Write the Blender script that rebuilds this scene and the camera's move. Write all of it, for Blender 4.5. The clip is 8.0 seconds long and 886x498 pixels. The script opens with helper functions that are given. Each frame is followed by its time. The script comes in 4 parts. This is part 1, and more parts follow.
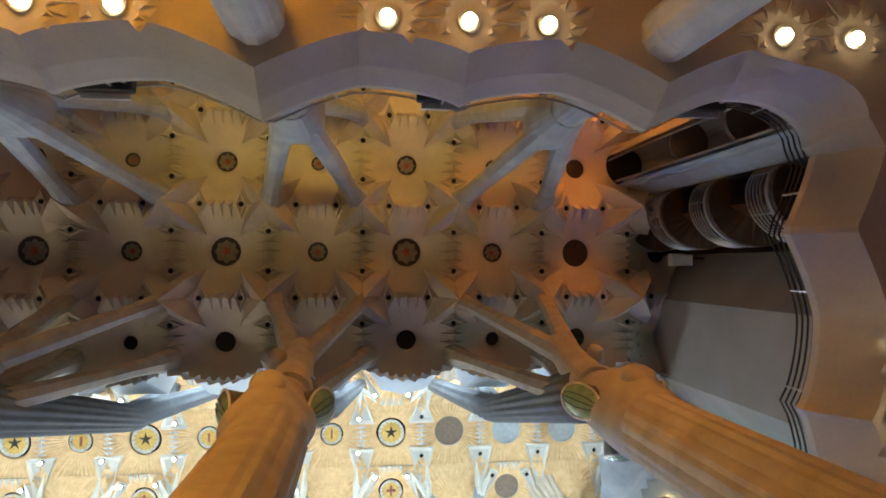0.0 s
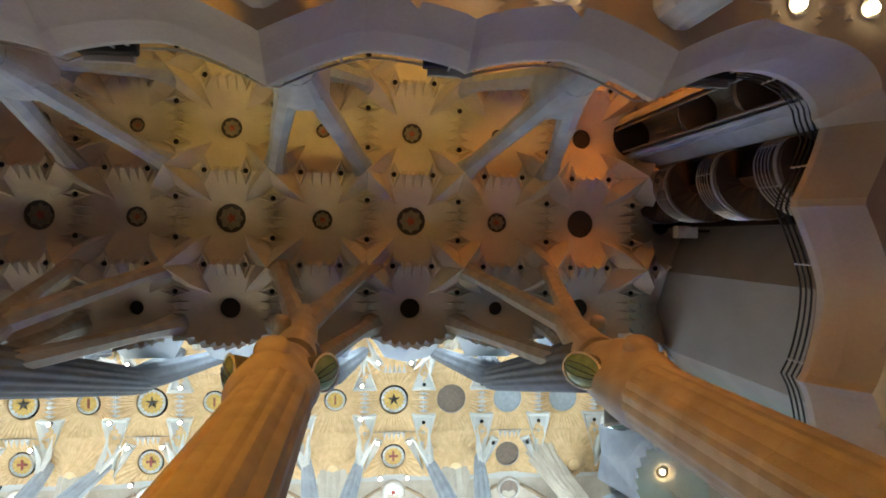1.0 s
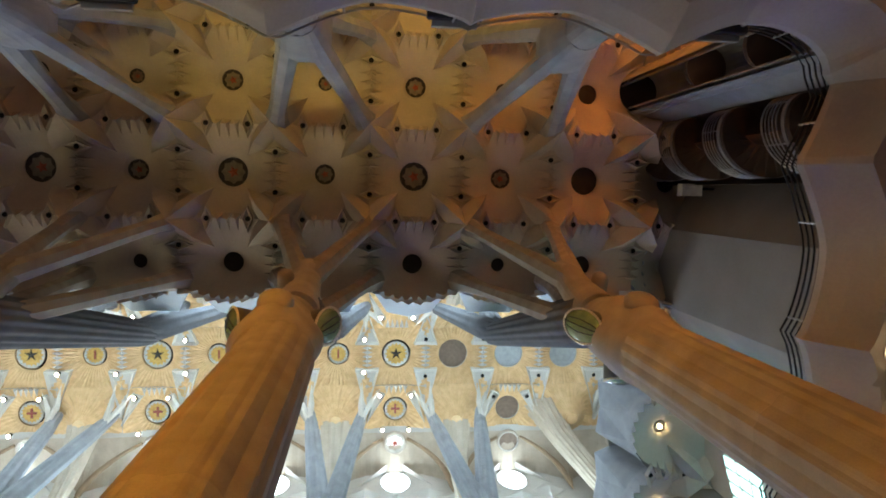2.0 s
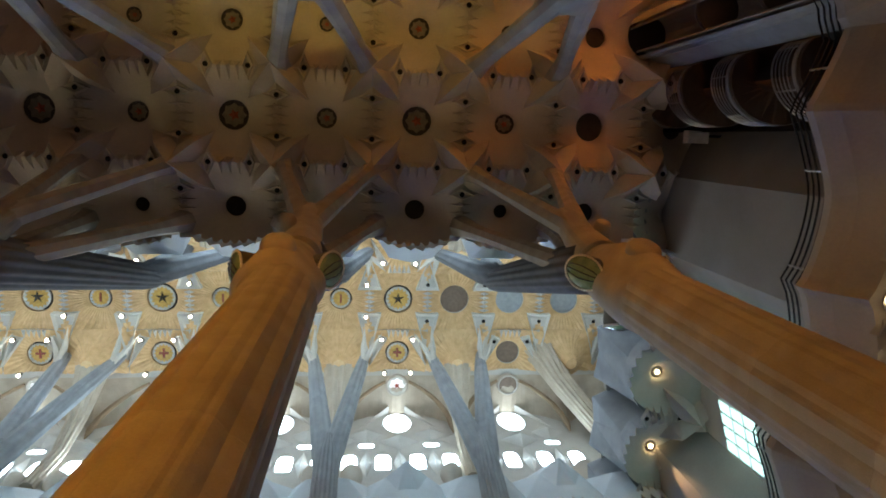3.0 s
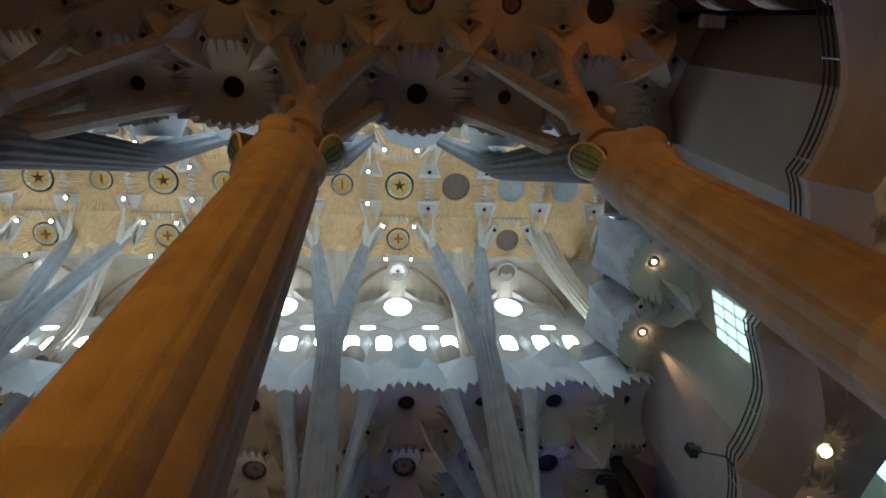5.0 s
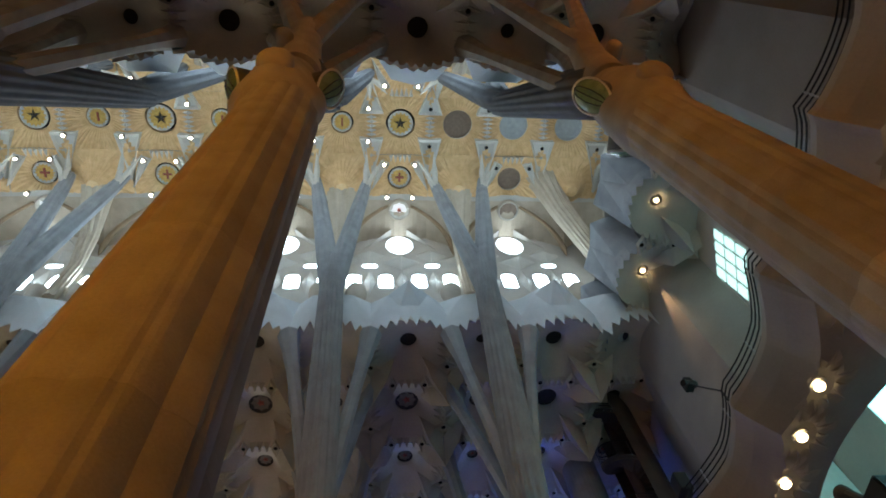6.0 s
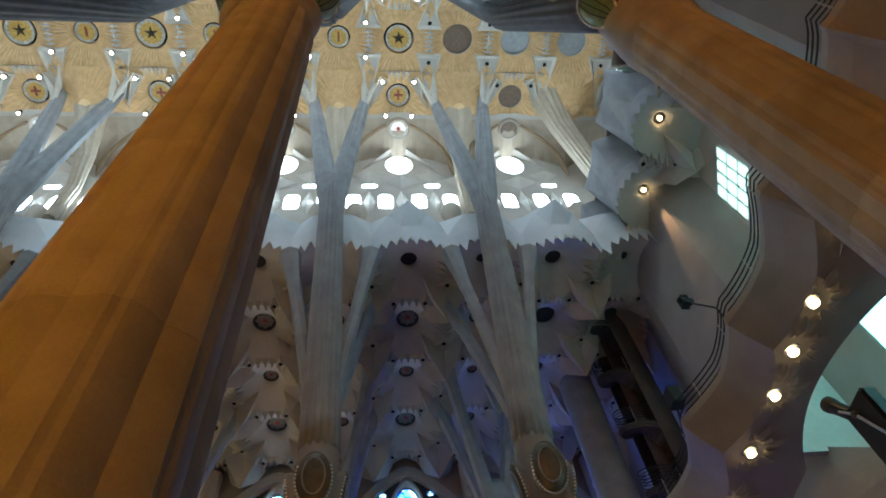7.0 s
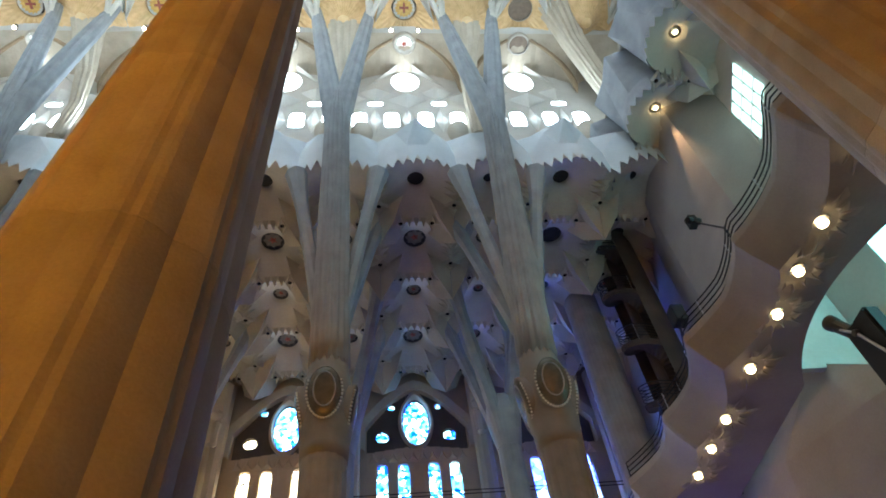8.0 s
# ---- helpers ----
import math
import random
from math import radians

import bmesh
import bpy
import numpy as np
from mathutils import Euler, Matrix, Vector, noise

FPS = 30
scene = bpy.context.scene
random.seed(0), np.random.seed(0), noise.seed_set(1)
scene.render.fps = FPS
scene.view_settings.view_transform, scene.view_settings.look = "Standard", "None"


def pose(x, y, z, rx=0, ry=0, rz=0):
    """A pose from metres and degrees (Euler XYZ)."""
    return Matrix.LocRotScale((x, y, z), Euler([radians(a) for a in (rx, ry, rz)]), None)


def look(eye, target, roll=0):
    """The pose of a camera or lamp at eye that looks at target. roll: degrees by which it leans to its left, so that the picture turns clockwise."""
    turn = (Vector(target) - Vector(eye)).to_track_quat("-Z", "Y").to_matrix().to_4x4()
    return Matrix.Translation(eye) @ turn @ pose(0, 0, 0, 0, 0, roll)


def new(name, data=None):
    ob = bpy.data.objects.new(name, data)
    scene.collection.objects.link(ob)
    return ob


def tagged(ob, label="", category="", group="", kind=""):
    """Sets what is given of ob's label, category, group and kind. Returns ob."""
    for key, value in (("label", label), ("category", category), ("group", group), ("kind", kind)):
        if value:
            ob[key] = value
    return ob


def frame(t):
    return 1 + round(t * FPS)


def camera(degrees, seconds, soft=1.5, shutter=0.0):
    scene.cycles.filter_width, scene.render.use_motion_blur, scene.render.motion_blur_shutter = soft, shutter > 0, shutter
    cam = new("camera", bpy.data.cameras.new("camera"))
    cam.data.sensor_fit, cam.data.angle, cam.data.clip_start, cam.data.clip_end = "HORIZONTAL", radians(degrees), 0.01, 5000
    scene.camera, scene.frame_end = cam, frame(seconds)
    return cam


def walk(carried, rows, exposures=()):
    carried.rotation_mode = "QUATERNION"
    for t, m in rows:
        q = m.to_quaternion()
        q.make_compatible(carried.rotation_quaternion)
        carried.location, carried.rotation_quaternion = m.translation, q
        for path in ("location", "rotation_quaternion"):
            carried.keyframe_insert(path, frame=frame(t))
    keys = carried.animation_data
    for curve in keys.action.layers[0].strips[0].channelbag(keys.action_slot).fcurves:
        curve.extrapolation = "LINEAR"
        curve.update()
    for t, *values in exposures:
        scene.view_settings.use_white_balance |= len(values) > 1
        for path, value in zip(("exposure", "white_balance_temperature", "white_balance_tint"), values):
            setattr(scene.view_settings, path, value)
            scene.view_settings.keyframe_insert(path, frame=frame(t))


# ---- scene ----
cam = camera(67.7, 8.0, soft=1.8)
# seconds, eye, Euler angles
ROWS = [
    (0.0, -1.873, 0.563, 1.591, -178.58, 6.95, -0.12),
    (0.5, -1.871, 0.578, 1.596, -179.58, 6.75, -0.49),
    (1.0, -1.870, 0.594, 1.601, 178.74, 6.57, -0.85),
    (1.5, -1.869, 0.610, 1.606, 177.00, 6.45, -1.09),
    (3.0, -1.865, 0.658, 1.621, 170.26, 6.04, -1.84),
    (3.5, -1.864, 0.674, 1.626, 168.00, 5.97, -2.05),
    (4.0, -1.862, 0.690, 1.631, 165.42, 5.85, -2.54),
    (4.5, -1.861, 0.706, 1.636, 162.88, 5.75, -2.74),
    (6.0, -1.857, 0.754, 1.651, 155.26, 5.57, -2.70),
    (6.5, -1.856, 0.770, 1.656, 151.86, 5.55, -2.73),
    (7.0, -1.854, 0.786, 1.661, 148.37, 5.64, -2.57),
    (7.5, -1.853, 0.802, 1.667, 144.82, 5.36, -2.62),
    (8.0, -1.852, 0.818, 1.672, 141.48, 5.09, -2.31),
]
EXPOSURES = [(0.0, -0.1), (0.7, -0.2), (1.5, -0.32), (3.0, -1.1), (3.5, -1.28), (4.5, -1.48), (6.5, -1.42), (7.2, -1.12), (8.0, -0.68)]
walk(cam, [(t, pose(x, y, z, rx, ry, rz)) for t, x, y, z, rx, ry, rz in ROWS], EXPOSURES)

# ---------------------------------------------------------------- world and lamps
world = bpy.data.worlds.new("sky")
scene.world = world
world.use_nodes = True
wn = world.node_tree.nodes
sky = wn.new("ShaderNodeTexSky")
sky.sky_type, sky.sun_disc = "NISHITA", False
sky.sun_elevation, sky.sun_rotation = radians(35), radians(180)
wn["Background"].inputs["Strength"].default_value = 0.08
world.node_tree.links.new(sky.outputs["Color"], wn["Background"].inputs["Color"])

SPAN = 3.75           # half a bay; rings of the vaults stand on this grid
BAYS = range(-9, 4)   # grid columns of the vaults along the nave


def lamp(name, kind, m, energy, color, size=1.0, size_y=None, spot=None, blend=0.5, spread=180):
    data = bpy.data.lights.new(name, kind)
    data.energy, data.color = energy, color
    if kind == "AREA":
        data.size, data.spread = size, radians(spread)
        if size_y:
            data.shape, data.size_y = "RECTANGLE", size_y
    else:
        data.shadow_soft_size = size
    if spot:
        data.spot_size, data.spot_blend = radians(spot), blend
    ob = new(name, data)
    ob.matrix_world = m
    return ob


# ---------------------------------------------------------------- materials
def rgb(c):
    return (*c, 1.0)


def material(name, color, other=None, rough=0.8, metal=0.0, scale=2.0, fine=30.0, bump=0.15, spread=0.5, spec=0.3, tint=0.0):
    """Two-scale noise between two colours, fine relief."""
    m = bpy.data.materials.new(name)
    m.use_nodes = True
    nt = m.node_tree
    b = nt.nodes["Principled BSDF"]
    other = other or tuple(c * 0.72 for c in color)
    geo = nt.nodes.new("ShaderNodeNewGeometry")
    n1, n2 = nt.nodes.new("ShaderNodeTexNoise"), nt.nodes.new("ShaderNodeTexNoise")
    n1.inputs["Scale"].default_value, n1.inputs["Detail"].default_value = scale, 5
    n2.inputs["Scale"].default_value, n2.inputs["Detail"].default_value = fine, 3
    for n in (n1, n2):
        nt.links.new(geo.outputs["Position"], n.inputs["Vector"])
    add = nt.nodes.new("ShaderNodeMath")
    add.operation = "MULTIPLY_ADD"
    add.inputs[1].default_value = 0.35
    nt.links.new(n2.outputs["Fac"], add.inputs[0])
    nt.links.new(n1.outputs["Fac"], add.inputs[2])
    ramp = nt.nodes.new("ShaderNodeValToRGB")
    ramp.color_ramp.elements[0].position = 0.67 - spread / 2
    ramp.color_ramp.elements[1].position = 0.67 + spread / 2
    ramp.color_ramp.elements[0].color = rgb(other)
    ramp.color_ramp.elements[1].color = rgb(color)
    nt.links.new(add.outputs[0], ramp.inputs["Fac"])
    nt.links.new(ramp.outputs["Color"], b.inputs["Base Color"])
    bp = nt.nodes.new("ShaderNodeBump")
    bp.inputs["Strength"].default_value, bp.inputs["Distance"].default_value = bump, 0.05
    nt.links.new(add.outputs[0], bp.inputs["Height"])
    nt.links.new(bp.outputs["Normal"], b.inputs["Normal"])
    if tint:
        info, hsv, mr = nt.nodes.new("ShaderNodeObjectInfo"), nt.nodes.new("ShaderNodeHueSaturation"), nt.nodes.new("ShaderNodeMapRange")
        mr.inputs["To Min"].default_value, mr.inputs["To Max"].default_value = 1 - tint, 1 + tint
        nt.links.new(info.outputs["Random"], mr.inputs["Value"])
        nt.links.new(mr.outputs["Result"], hsv.inputs["Value"])
        nt.links.new(ramp.outputs["Color"], hsv.inputs["Color"])
        nt.links.new(hsv.outputs["Color"], b.inputs["Base Color"])
    b.inputs["Roughness"].default_value, b.inputs["Metallic"].default_value = rough, metal
    b.inputs["Specular IOR Level"].default_value = spec
    return m


def glow(name, color, strength):
    m = bpy.data.materials.new(name)
    m.use_nodes = True
    b = m.node_tree.nodes["Principled BSDF"]
    b.inputs["Base Color"].default_value = rgb((0.3, 0.3, 0.3))
    b.inputs["Emission Color"].default_value = rgb(color)
    b.inputs["Emission Strength"].default_value = strength
    return m


def stained(name, colors, strength, scale=2.2):
    """Leaded panes in several colours, lit by the daylight behind them."""
    m = bpy.data.materials.new(name)
    m.use_nodes = True
    nt = m.node_tree
    b = nt.nodes["Principled BSDF"]
    geo = nt.nodes.new("ShaderNodeNewGeometry")
    v, e = nt.nodes.new("ShaderNodeTexVoronoi"), nt.nodes.new("ShaderNodeTexVoronoi")
    e.feature = "DISTANCE_TO_EDGE"
    for n in (v, e):
        n.inputs["Scale"].default_value = scale
        nt.links.new(geo.outputs["Position"], n.inputs["Vector"])
    sep = nt.nodes.new("ShaderNodeSeparateColor")
    nt.links.new(v.outputs["Color"], sep.inputs["Color"])
    ramp = nt.nodes.new("ShaderNodeValToRGB")
    ramp.color_ramp.interpolation = "CONSTANT"
    els = ramp.color_ramp.elements
    while len(els) < len(colors):
        els.new(0.5)
    for i, c in enumerate(colors):
        els[i].position, els[i].color = i / len(colors), rgb(c)
    nt.links.new(sep.outputs[0], ramp.inputs["Fac"])
    lead = nt.nodes.new("ShaderNodeMath")
    lead.operation = "GREATER_THAN"
    lead.inputs[1].default_value = 0.035
    nt.links.new(e.outputs["Distance"], lead.inputs[0])
    mul = nt.nodes.new("ShaderNodeMath")
    mul.operation = "MULTIPLY"
    mul.inputs[1].default_value = strength
    nt.links.new(lead.outputs[0], mul.inputs[0])
    b.inputs["Base Color"].default_value = rgb((0.03, 0.03, 0.03))
    nt.links.new(ramp.outputs["Color"], b.inputs["Emission Color"])
    nt.links.new(mul.outputs[0], b.inputs["Emission Strength"])
    return m


STONE = material("vault_stone", (0.56, 0.49, 0.40), (0.44, 0.38, 0.31), scale=0.8, fine=9)
PALE = material("pale_stone", (0.62, 0.58, 0.525), (0.50, 0.465, 0.42), scale=0.7, fine=8)
GRANITE = material("column_granite", (0.40, 0.355, 0.30), (0.27, 0.235, 0.195), scale=1.6, fine=45, bump=0.25, tint=0.14)
FIN = material("white_fin_stone", (0.68, 0.65, 0.59), (0.57, 0.54, 0.48), scale=1.5, fine=12)
# white stone with the daylight's blue cast put into its colour
BRACKET = material("daylit_bracket_stone", (0.66, 0.70, 0.73), (0.56, 0.60, 0.63), scale=0.9, fine=10)
# one stone in two tones: blue window light above, shade below
FARSTONE = material("far_column_lit_stone", (0.35, 0.365, 0.38), (0.24, 0.25, 0.265), scale=1.2, fine=30, bump=0.2, tint=0.1)
FARBASE = material("far_column_shaded_stone", (0.27, 0.25, 0.23), (0.19, 0.175, 0.16), scale=1.5, fine=35, bump=0.2, tint=0.12)
BASALT = material("grey_basalt", (0.40, 0.41, 0.43), (0.28, 0.29, 0.31), scale=1.2, fine=30, bump=0.2)
FACADE = material("facade_stone", (0.31, 0.285, 0.265), (0.24, 0.22, 0.20), scale=0.5, fine=12)
WALL = material("wall_stone", (0.40, 0.37, 0.335), (0.31, 0.285, 0.255), scale=0.5, fine=12)
GALLERY = material("gallery_stone", (0.39, 0.37, 0.355), (0.30, 0.28, 0.27), scale=0.6, fine=15)
SHELL = material("brown_arch_stone", (0.58, 0.49, 0.38), (0.44, 0.36, 0.27), scale=1.2, fine=14)
ARCHRIB = material("brown_rib_stone", (0.34, 0.24, 0.15), (0.24, 0.165, 0.10), scale=1.5, fine=14)
FARWALL = material("beige_side_wall", (0.58, 0.48, 0.37), (0.46, 0.37, 0.28), scale=0.6, fine=12)
# near trunks: the shade on their unlit undersides is put into this tone
TRUNK = material("shaded_trunk_basalt", (0.15, 0.155, 0.17), (0.10, 0.105, 0.115), scale=1.2, fine=30, bump=0.2, tint=0.1)
GOLD = material("gold_mosaic", (0.78, 0.53, 0.28), (0.62, 0.39, 0.18), rough=0.45, scale=3, fine=25, bump=0.4)
# flat discs of this stand for openings; their shade is in the colour
HOLE_SHADE = material("hole_shade", (0.012, 0.010, 0.009), rough=0.95)
# closes the open vault rings; the shade of their depth is this colour
DUSK = material("ring_depth_shade", (0.055, 0.046, 0.040), (0.035, 0.03, 0.026), rough=0.95, scale=3)
RIM = material("black_rim_and_well_shade", (0.05, 0.04, 0.035), rough=0.6)
# the shade of the backlit window field is put into this dark tone
TYMPANUM = material("shaded_tympanum_stone", (0.11, 0.095, 0.09), (0.07, 0.06, 0.06), scale=1.0)
EMBLEM_RED = material("red_enamel", (0.42, 0.10, 0.06), (0.25, 0.07, 0.05), rough=0.4, scale=6)
EMBLEM_GOLD = material("gilded_enamel", (0.75, 0.50, 0.14), (0.55, 0.30, 0.08), rough=0.35, scale=6)
EMBLEM_GREEN = material("dark_enamel", (0.05, 0.04, 0.025), rough=0.4)
WHITE = material("white_ceramic", (0.66, 0.63, 0.56), (0.46, 0.43, 0.37), rough=0.5, scale=5)
STEEL = material("steel_rail", (0.42, 0.42, 0.43), rough=0.35, metal=0.9)
BLACK = material("black_metal", (0.025, 0.025, 0.027), rough=0.5, metal=0.3)
FLOORM = material("polished_floor", (0.13, 0.115, 0.10), rough=0.35)
BRONZE = material("bronze_lens", (0.13, 0.12, 0.09), (0.07, 0.065, 0.05), rough=0.3, metal=0.4, scale=4)
LENSG = material("green_glass", (0.25, 0.36, 0.20), (0.14, 0.22, 0.11), rough=0.2, scale=4, fine=20, spec=0.6)
BEAD = material("bead_rim", (0.86, 0.84, 0.74), rough=0.2, spec=0.8)
COLLAR = material("oxidised_collar", (0.10, 0.09, 0.07), (0.06, 0.055, 0.045), rough=0.5, metal=0.3, scale=4)
BOSS_STONE = material("dusky_boss_stone", (0.27, 0.235, 0.195), (0.17, 0.145, 0.12), scale=5, fine=22)
DISC_GREY = material("grey_disc", (0.42, 0.44, 0.44), (0.30, 0.32, 0.33), scale=4)
DISC_BROWN = material("brown_disc", (0.26, 0.19, 0.14), (0.18, 0.13, 0.10), scale=5)
# near-black concrete: the shade inside the towers is in this colour
STAIR_SHADE = material("shaded_stair_concrete", (0.10, 0.075, 0.06), (0.06, 0.045, 0.04), scale=1)
CONCRETE = material("shaft_concrete", (0.32, 0.315, 0.32), (0.22, 0.215, 0.21), scale=1.2, fine=18)
DAY = glow("daylight_glass", (0.62, 0.84, 1.0), 62.0)
OVALDAY = glow("oval_daylight_glass", (0.72, 0.88, 1.0), 14.0)
TEAL_FILL = glow("teal_fill_glow", (0.26, 0.84, 0.88), 27.0)
TEAL = glow("teal_glass", (0.30, 0.85, 0.90), 9.0)
DAYSOFT = glow("daylight_glass_green", (0.52, 0.93, 0.90), 4.5)
ROSE = glow("rose_daylight", (0.95, 0.95, 1.0), 2.2)
BULB = glow("lamp_bulb", (1.0, 0.74, 0.36), 42.0)
BULBW = glow("white_bulb", (1.0, 0.86, 0.62), 60.0)
BLUE = stained("blue_glass", [(0.02, 0.22, 1.0), (0.08, 0.45, 1.0), (0.30, 0.75, 1.0), (0.60, 0.92, 1.0), (0.0, 0.05, 1.0)], 16.0, scale=4.5)
BLUE_LOW = stained("deep_blue_glass", [(0.12, 0.04, 1.0), (0.18, 0.08, 1.0), (0.05, 0.10, 1.0), (0.08, 0.08, 0.9)], 9.5)
BLUE_DEEP = stained("ultramarine_glass", [(0.04, 0.10, 1.0), (0.10, 0.22, 1.0), (0.02, 0.05, 1.0), (0.20, 0.45, 1.0)], 50.0)
GREENG = stained("green_glass_window", [(1.0, 0.84, 0.52), (0.85, 0.86, 0.52), (1.0, 0.82, 0.55), (0.9, 0.84, 0.6)], 20.0)
ORANGE = stained("orange_glass", [(1.0, 0.36, 0.01), (1.0, 0.46, 0.02), (1.0, 0.28, 0.01), (1.0, 0.50, 0.02)], 34.0)
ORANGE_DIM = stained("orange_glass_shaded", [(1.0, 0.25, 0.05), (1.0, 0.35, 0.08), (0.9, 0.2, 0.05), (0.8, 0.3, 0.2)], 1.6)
AMBER = stained("amber_glass", [(1.0, 0.48, 0.07), (1.0, 0.56, 0.10), (0.9, 0.38, 0.05), (1.0, 0.60, 0.12)], 4.5)
FLAME = stained("flame_glass", [(1.0, 0.28, 0.03), (1.0, 0.36, 0.05), (0.9, 0.2, 0.02)], 24.0)


# ---------------------------------------------------------------- mesh helpers
def mesh_ob(name, bm, mat, parent=None, label="", smooth=False):
    me = bpy.data.meshes.new(name)
    bm.normal_update()
    bm.to_mesh(me)
    bm.free()
    for mm in (mat if isinstance(mat, (list, tuple)) else [mat]):
        me.materials.append(mm)
    if smooth:
        me.polygons.foreach_set("use_smooth", [True] * len(me.polygons))
    ob = new(name, me)
    if parent:
        ob.parent = parent
    if label:
        ob["label"] = label
    return ob


def part(name, bm, mat, parent, label="", smooth=False):
    return mesh_ob(name, bm, mat, parent, label, smooth)


def thing(name, label, category, group="", kind="", at=(0, 0, 0)):
    ob = new(name)
    ob.location = at
    return tagged(ob, label, category, group, kind)


def quad_strip(bm, rows, closed=True, mat=0):
    """Faces between successive rows of points of one length."""
    vs = [[bm.verts.new(p) for p in row] for row in rows]
    n = len(vs[0])
    for a, b in zip(vs, vs[1:]):
        for i in range(n if closed else n - 1):
            j = (i + 1) % n
            f = bm.faces.new((a[i], a[j], b[j], b[i]))
            f.material_index = mat
    return vs


def tube(bm, pts, radii, n=12, flutes=0, depth=0.0, twist=0.0, cap=True, mat=0):
    """A tapered, optionally fluted tube along points."""
    pts = [Vector(p) for p in pts]
    rows = []
    for k, p in enumerate(pts):
        d = (pts[min(k + 1, len(pts) - 1)] - pts[max(k - 1, 0)]).normalized()
        side = d.cross(Vector((0, 1, 0)) if abs(d.y) < 0.9 else Vector((1, 0, 0))).normalized()
        up = side.cross(d).normalized()
        row = []
        for i in range(n):
            a = 2 * math.pi * i / n
            r = radii[k] * (1 + depth * math.cos(flutes * a + twist * k) if flutes else 1)
            row.append(p + side * (r * math.cos(a)) + up * (r * math.sin(a)))
        rows.append(row)
    vs = quad_strip(bm, rows, mat=mat)
    if cap:
        bm.faces.new(vs[0][::-1]).material_index = mat
        bm.faces.new(vs[-1]).material_index = mat
    return vs


def box(bm, lo, hi, mat=0):
    (x0, y0, z0), (x1, y1, z1) = lo, hi
    v = [bm.verts.new(p) for p in ((x0, y0, z0), (x1, y0, z0), (x1, y1, z0), (x0, y1, z0), (x0, y0, z1), (x1, y0, z1), (x1, y1, z1), (x0, y1, z1))]
    for q in ((0, 3, 2, 1), (4, 5, 6, 7), (0, 1, 5, 4), (1, 2, 6, 5), (2, 3, 7, 6), (3, 0, 4, 7)):
        bm.faces.new([v[i] for i in q]).material_index = mat


def disc(bm, c, r, n=24, mat=0, up=False):
    vs = [bm.verts.new((c[0] + r * math.cos(2 * math.pi * i / n), c[1] + r * math.sin(2 * math.pi * i / n), c[2])) for i in range(n)]
    bm.faces.new(vs if up else vs[::-1]).material_index = mat


def drop(r, r0, slope):
    return slope * math.sqrt(max(r * r - r0 * r0, 0.0))


# ---------------------------------------------------------------- vaults
def rim_reach(c, s, m):
    """Reach of the open rim of a vault cell in the direction (c, s): m in the middle, 0.6 m less at the corners."""
    a = 0.1707 * c * c
    return m / s if a < 1e-5 else (-s + math.sqrt(s * s + 4 * m * a)) / (2 * a)


def vault_cell(bm, cx, cy, z0, r0, slope, na=48, nr=7, open_side=0, ribs=0.0, mat=0, h=SPAN / 2):
    """One hyperboloid of a vault round its ring: steep at the neck, wide below, cut square; the side open_side (+1 or -1 in y) ends in a toothed arc."""
    rows = []
    for j in range(nr + 1):
        row = []
        for i in range(na):
            a = 2 * math.pi * (i + 0.5) / na
            c, s = math.cos(a), math.sin(a)
            rb = h / max(abs(c), abs(s))
            if open_side and s * open_side > 0.02:
                rb = min(h / max(abs(c), 1e-6), rim_reach(c, abs(s), 1.85 if open_side < 0 else 1.45) + (0.14 if i % 2 else -0.14))
            f = (j / nr) ** 1.4
            r = r0 + (rb - r0) * f
            z = z0 - drop(r, r0 * 0.96, slope) - (ribs * (1 if i % 2 else -1) * f if ribs and j < nr else 0)
            row.append((cx + r * c, cy + r * s, z))
        rows.append(row)
    rows.insert(0, [(cx + r0 * math.cos(2 * math.pi * (i + 0.5) / na), cy + r0 * math.sin(2 * math.pi * (i + 0.5) / na), z0 + 0.35) for i in range(na)])
    quad_strip(bm, rows, mat=mat)


def vault_star(bm, x, y, z0, slope, low=1.35, tip=1.72, waist=0.42, sides=((1, 1), (1, -1), (-1, 1), (-1, -1)), mat=0):
    """Folded star where a branch meets the vault: four spikes that run up towards the rings."""
    half = SPAN / 2
    zc = z0 - drop(half * math.sqrt(2), 0.5, slope)
    apex = bm.verts.new((x, y, zc - low))
    for sx, sy in sides:
        k = tip / math.sqrt(2)
        rt = math.hypot(half - k, half - k)
        t = bm.verts.new((x + sx * k, y + sy * k, z0 - drop(rt, 0.5, slope) - 0.03))
        m = 0.62
        rm = math.hypot(half - k * m, half - k * m)
        ridge = bm.verts.new((x + sx * k * m, y + sy * k * m, z0 - drop(rm, 0.5, slope) - 1.05))
        zw = z0 - drop(math.hypot(half, half - waist), 0.5, slope)
        w1 = bm.verts.new((x + sx * waist * 1.5, y + sy * 0.02, zw + 0.02))
        w2 = bm.verts.new((x + sx * 0.02, y + sy * waist * 1.5, zw + 0.02))
        zb = z0 - drop(math.hypot(half - 0.85, half - 0.42), 0.5, slope) + 0.05
        b1 = bm.verts.new((x + sx * 0.94, y + sy * 0.40, zb))
        b2 = bm.verts.new((x + sx * 0.40, y + sy * 0.94, zb))
        for tri in ((apex, w1, ridge), (w1, b1, ridge), (b1, t, ridge), (apex, ridge, w2), (w2, ridge, b2), (b2, ridge, t)):
            bm.faces.new(tri).material_index = mat


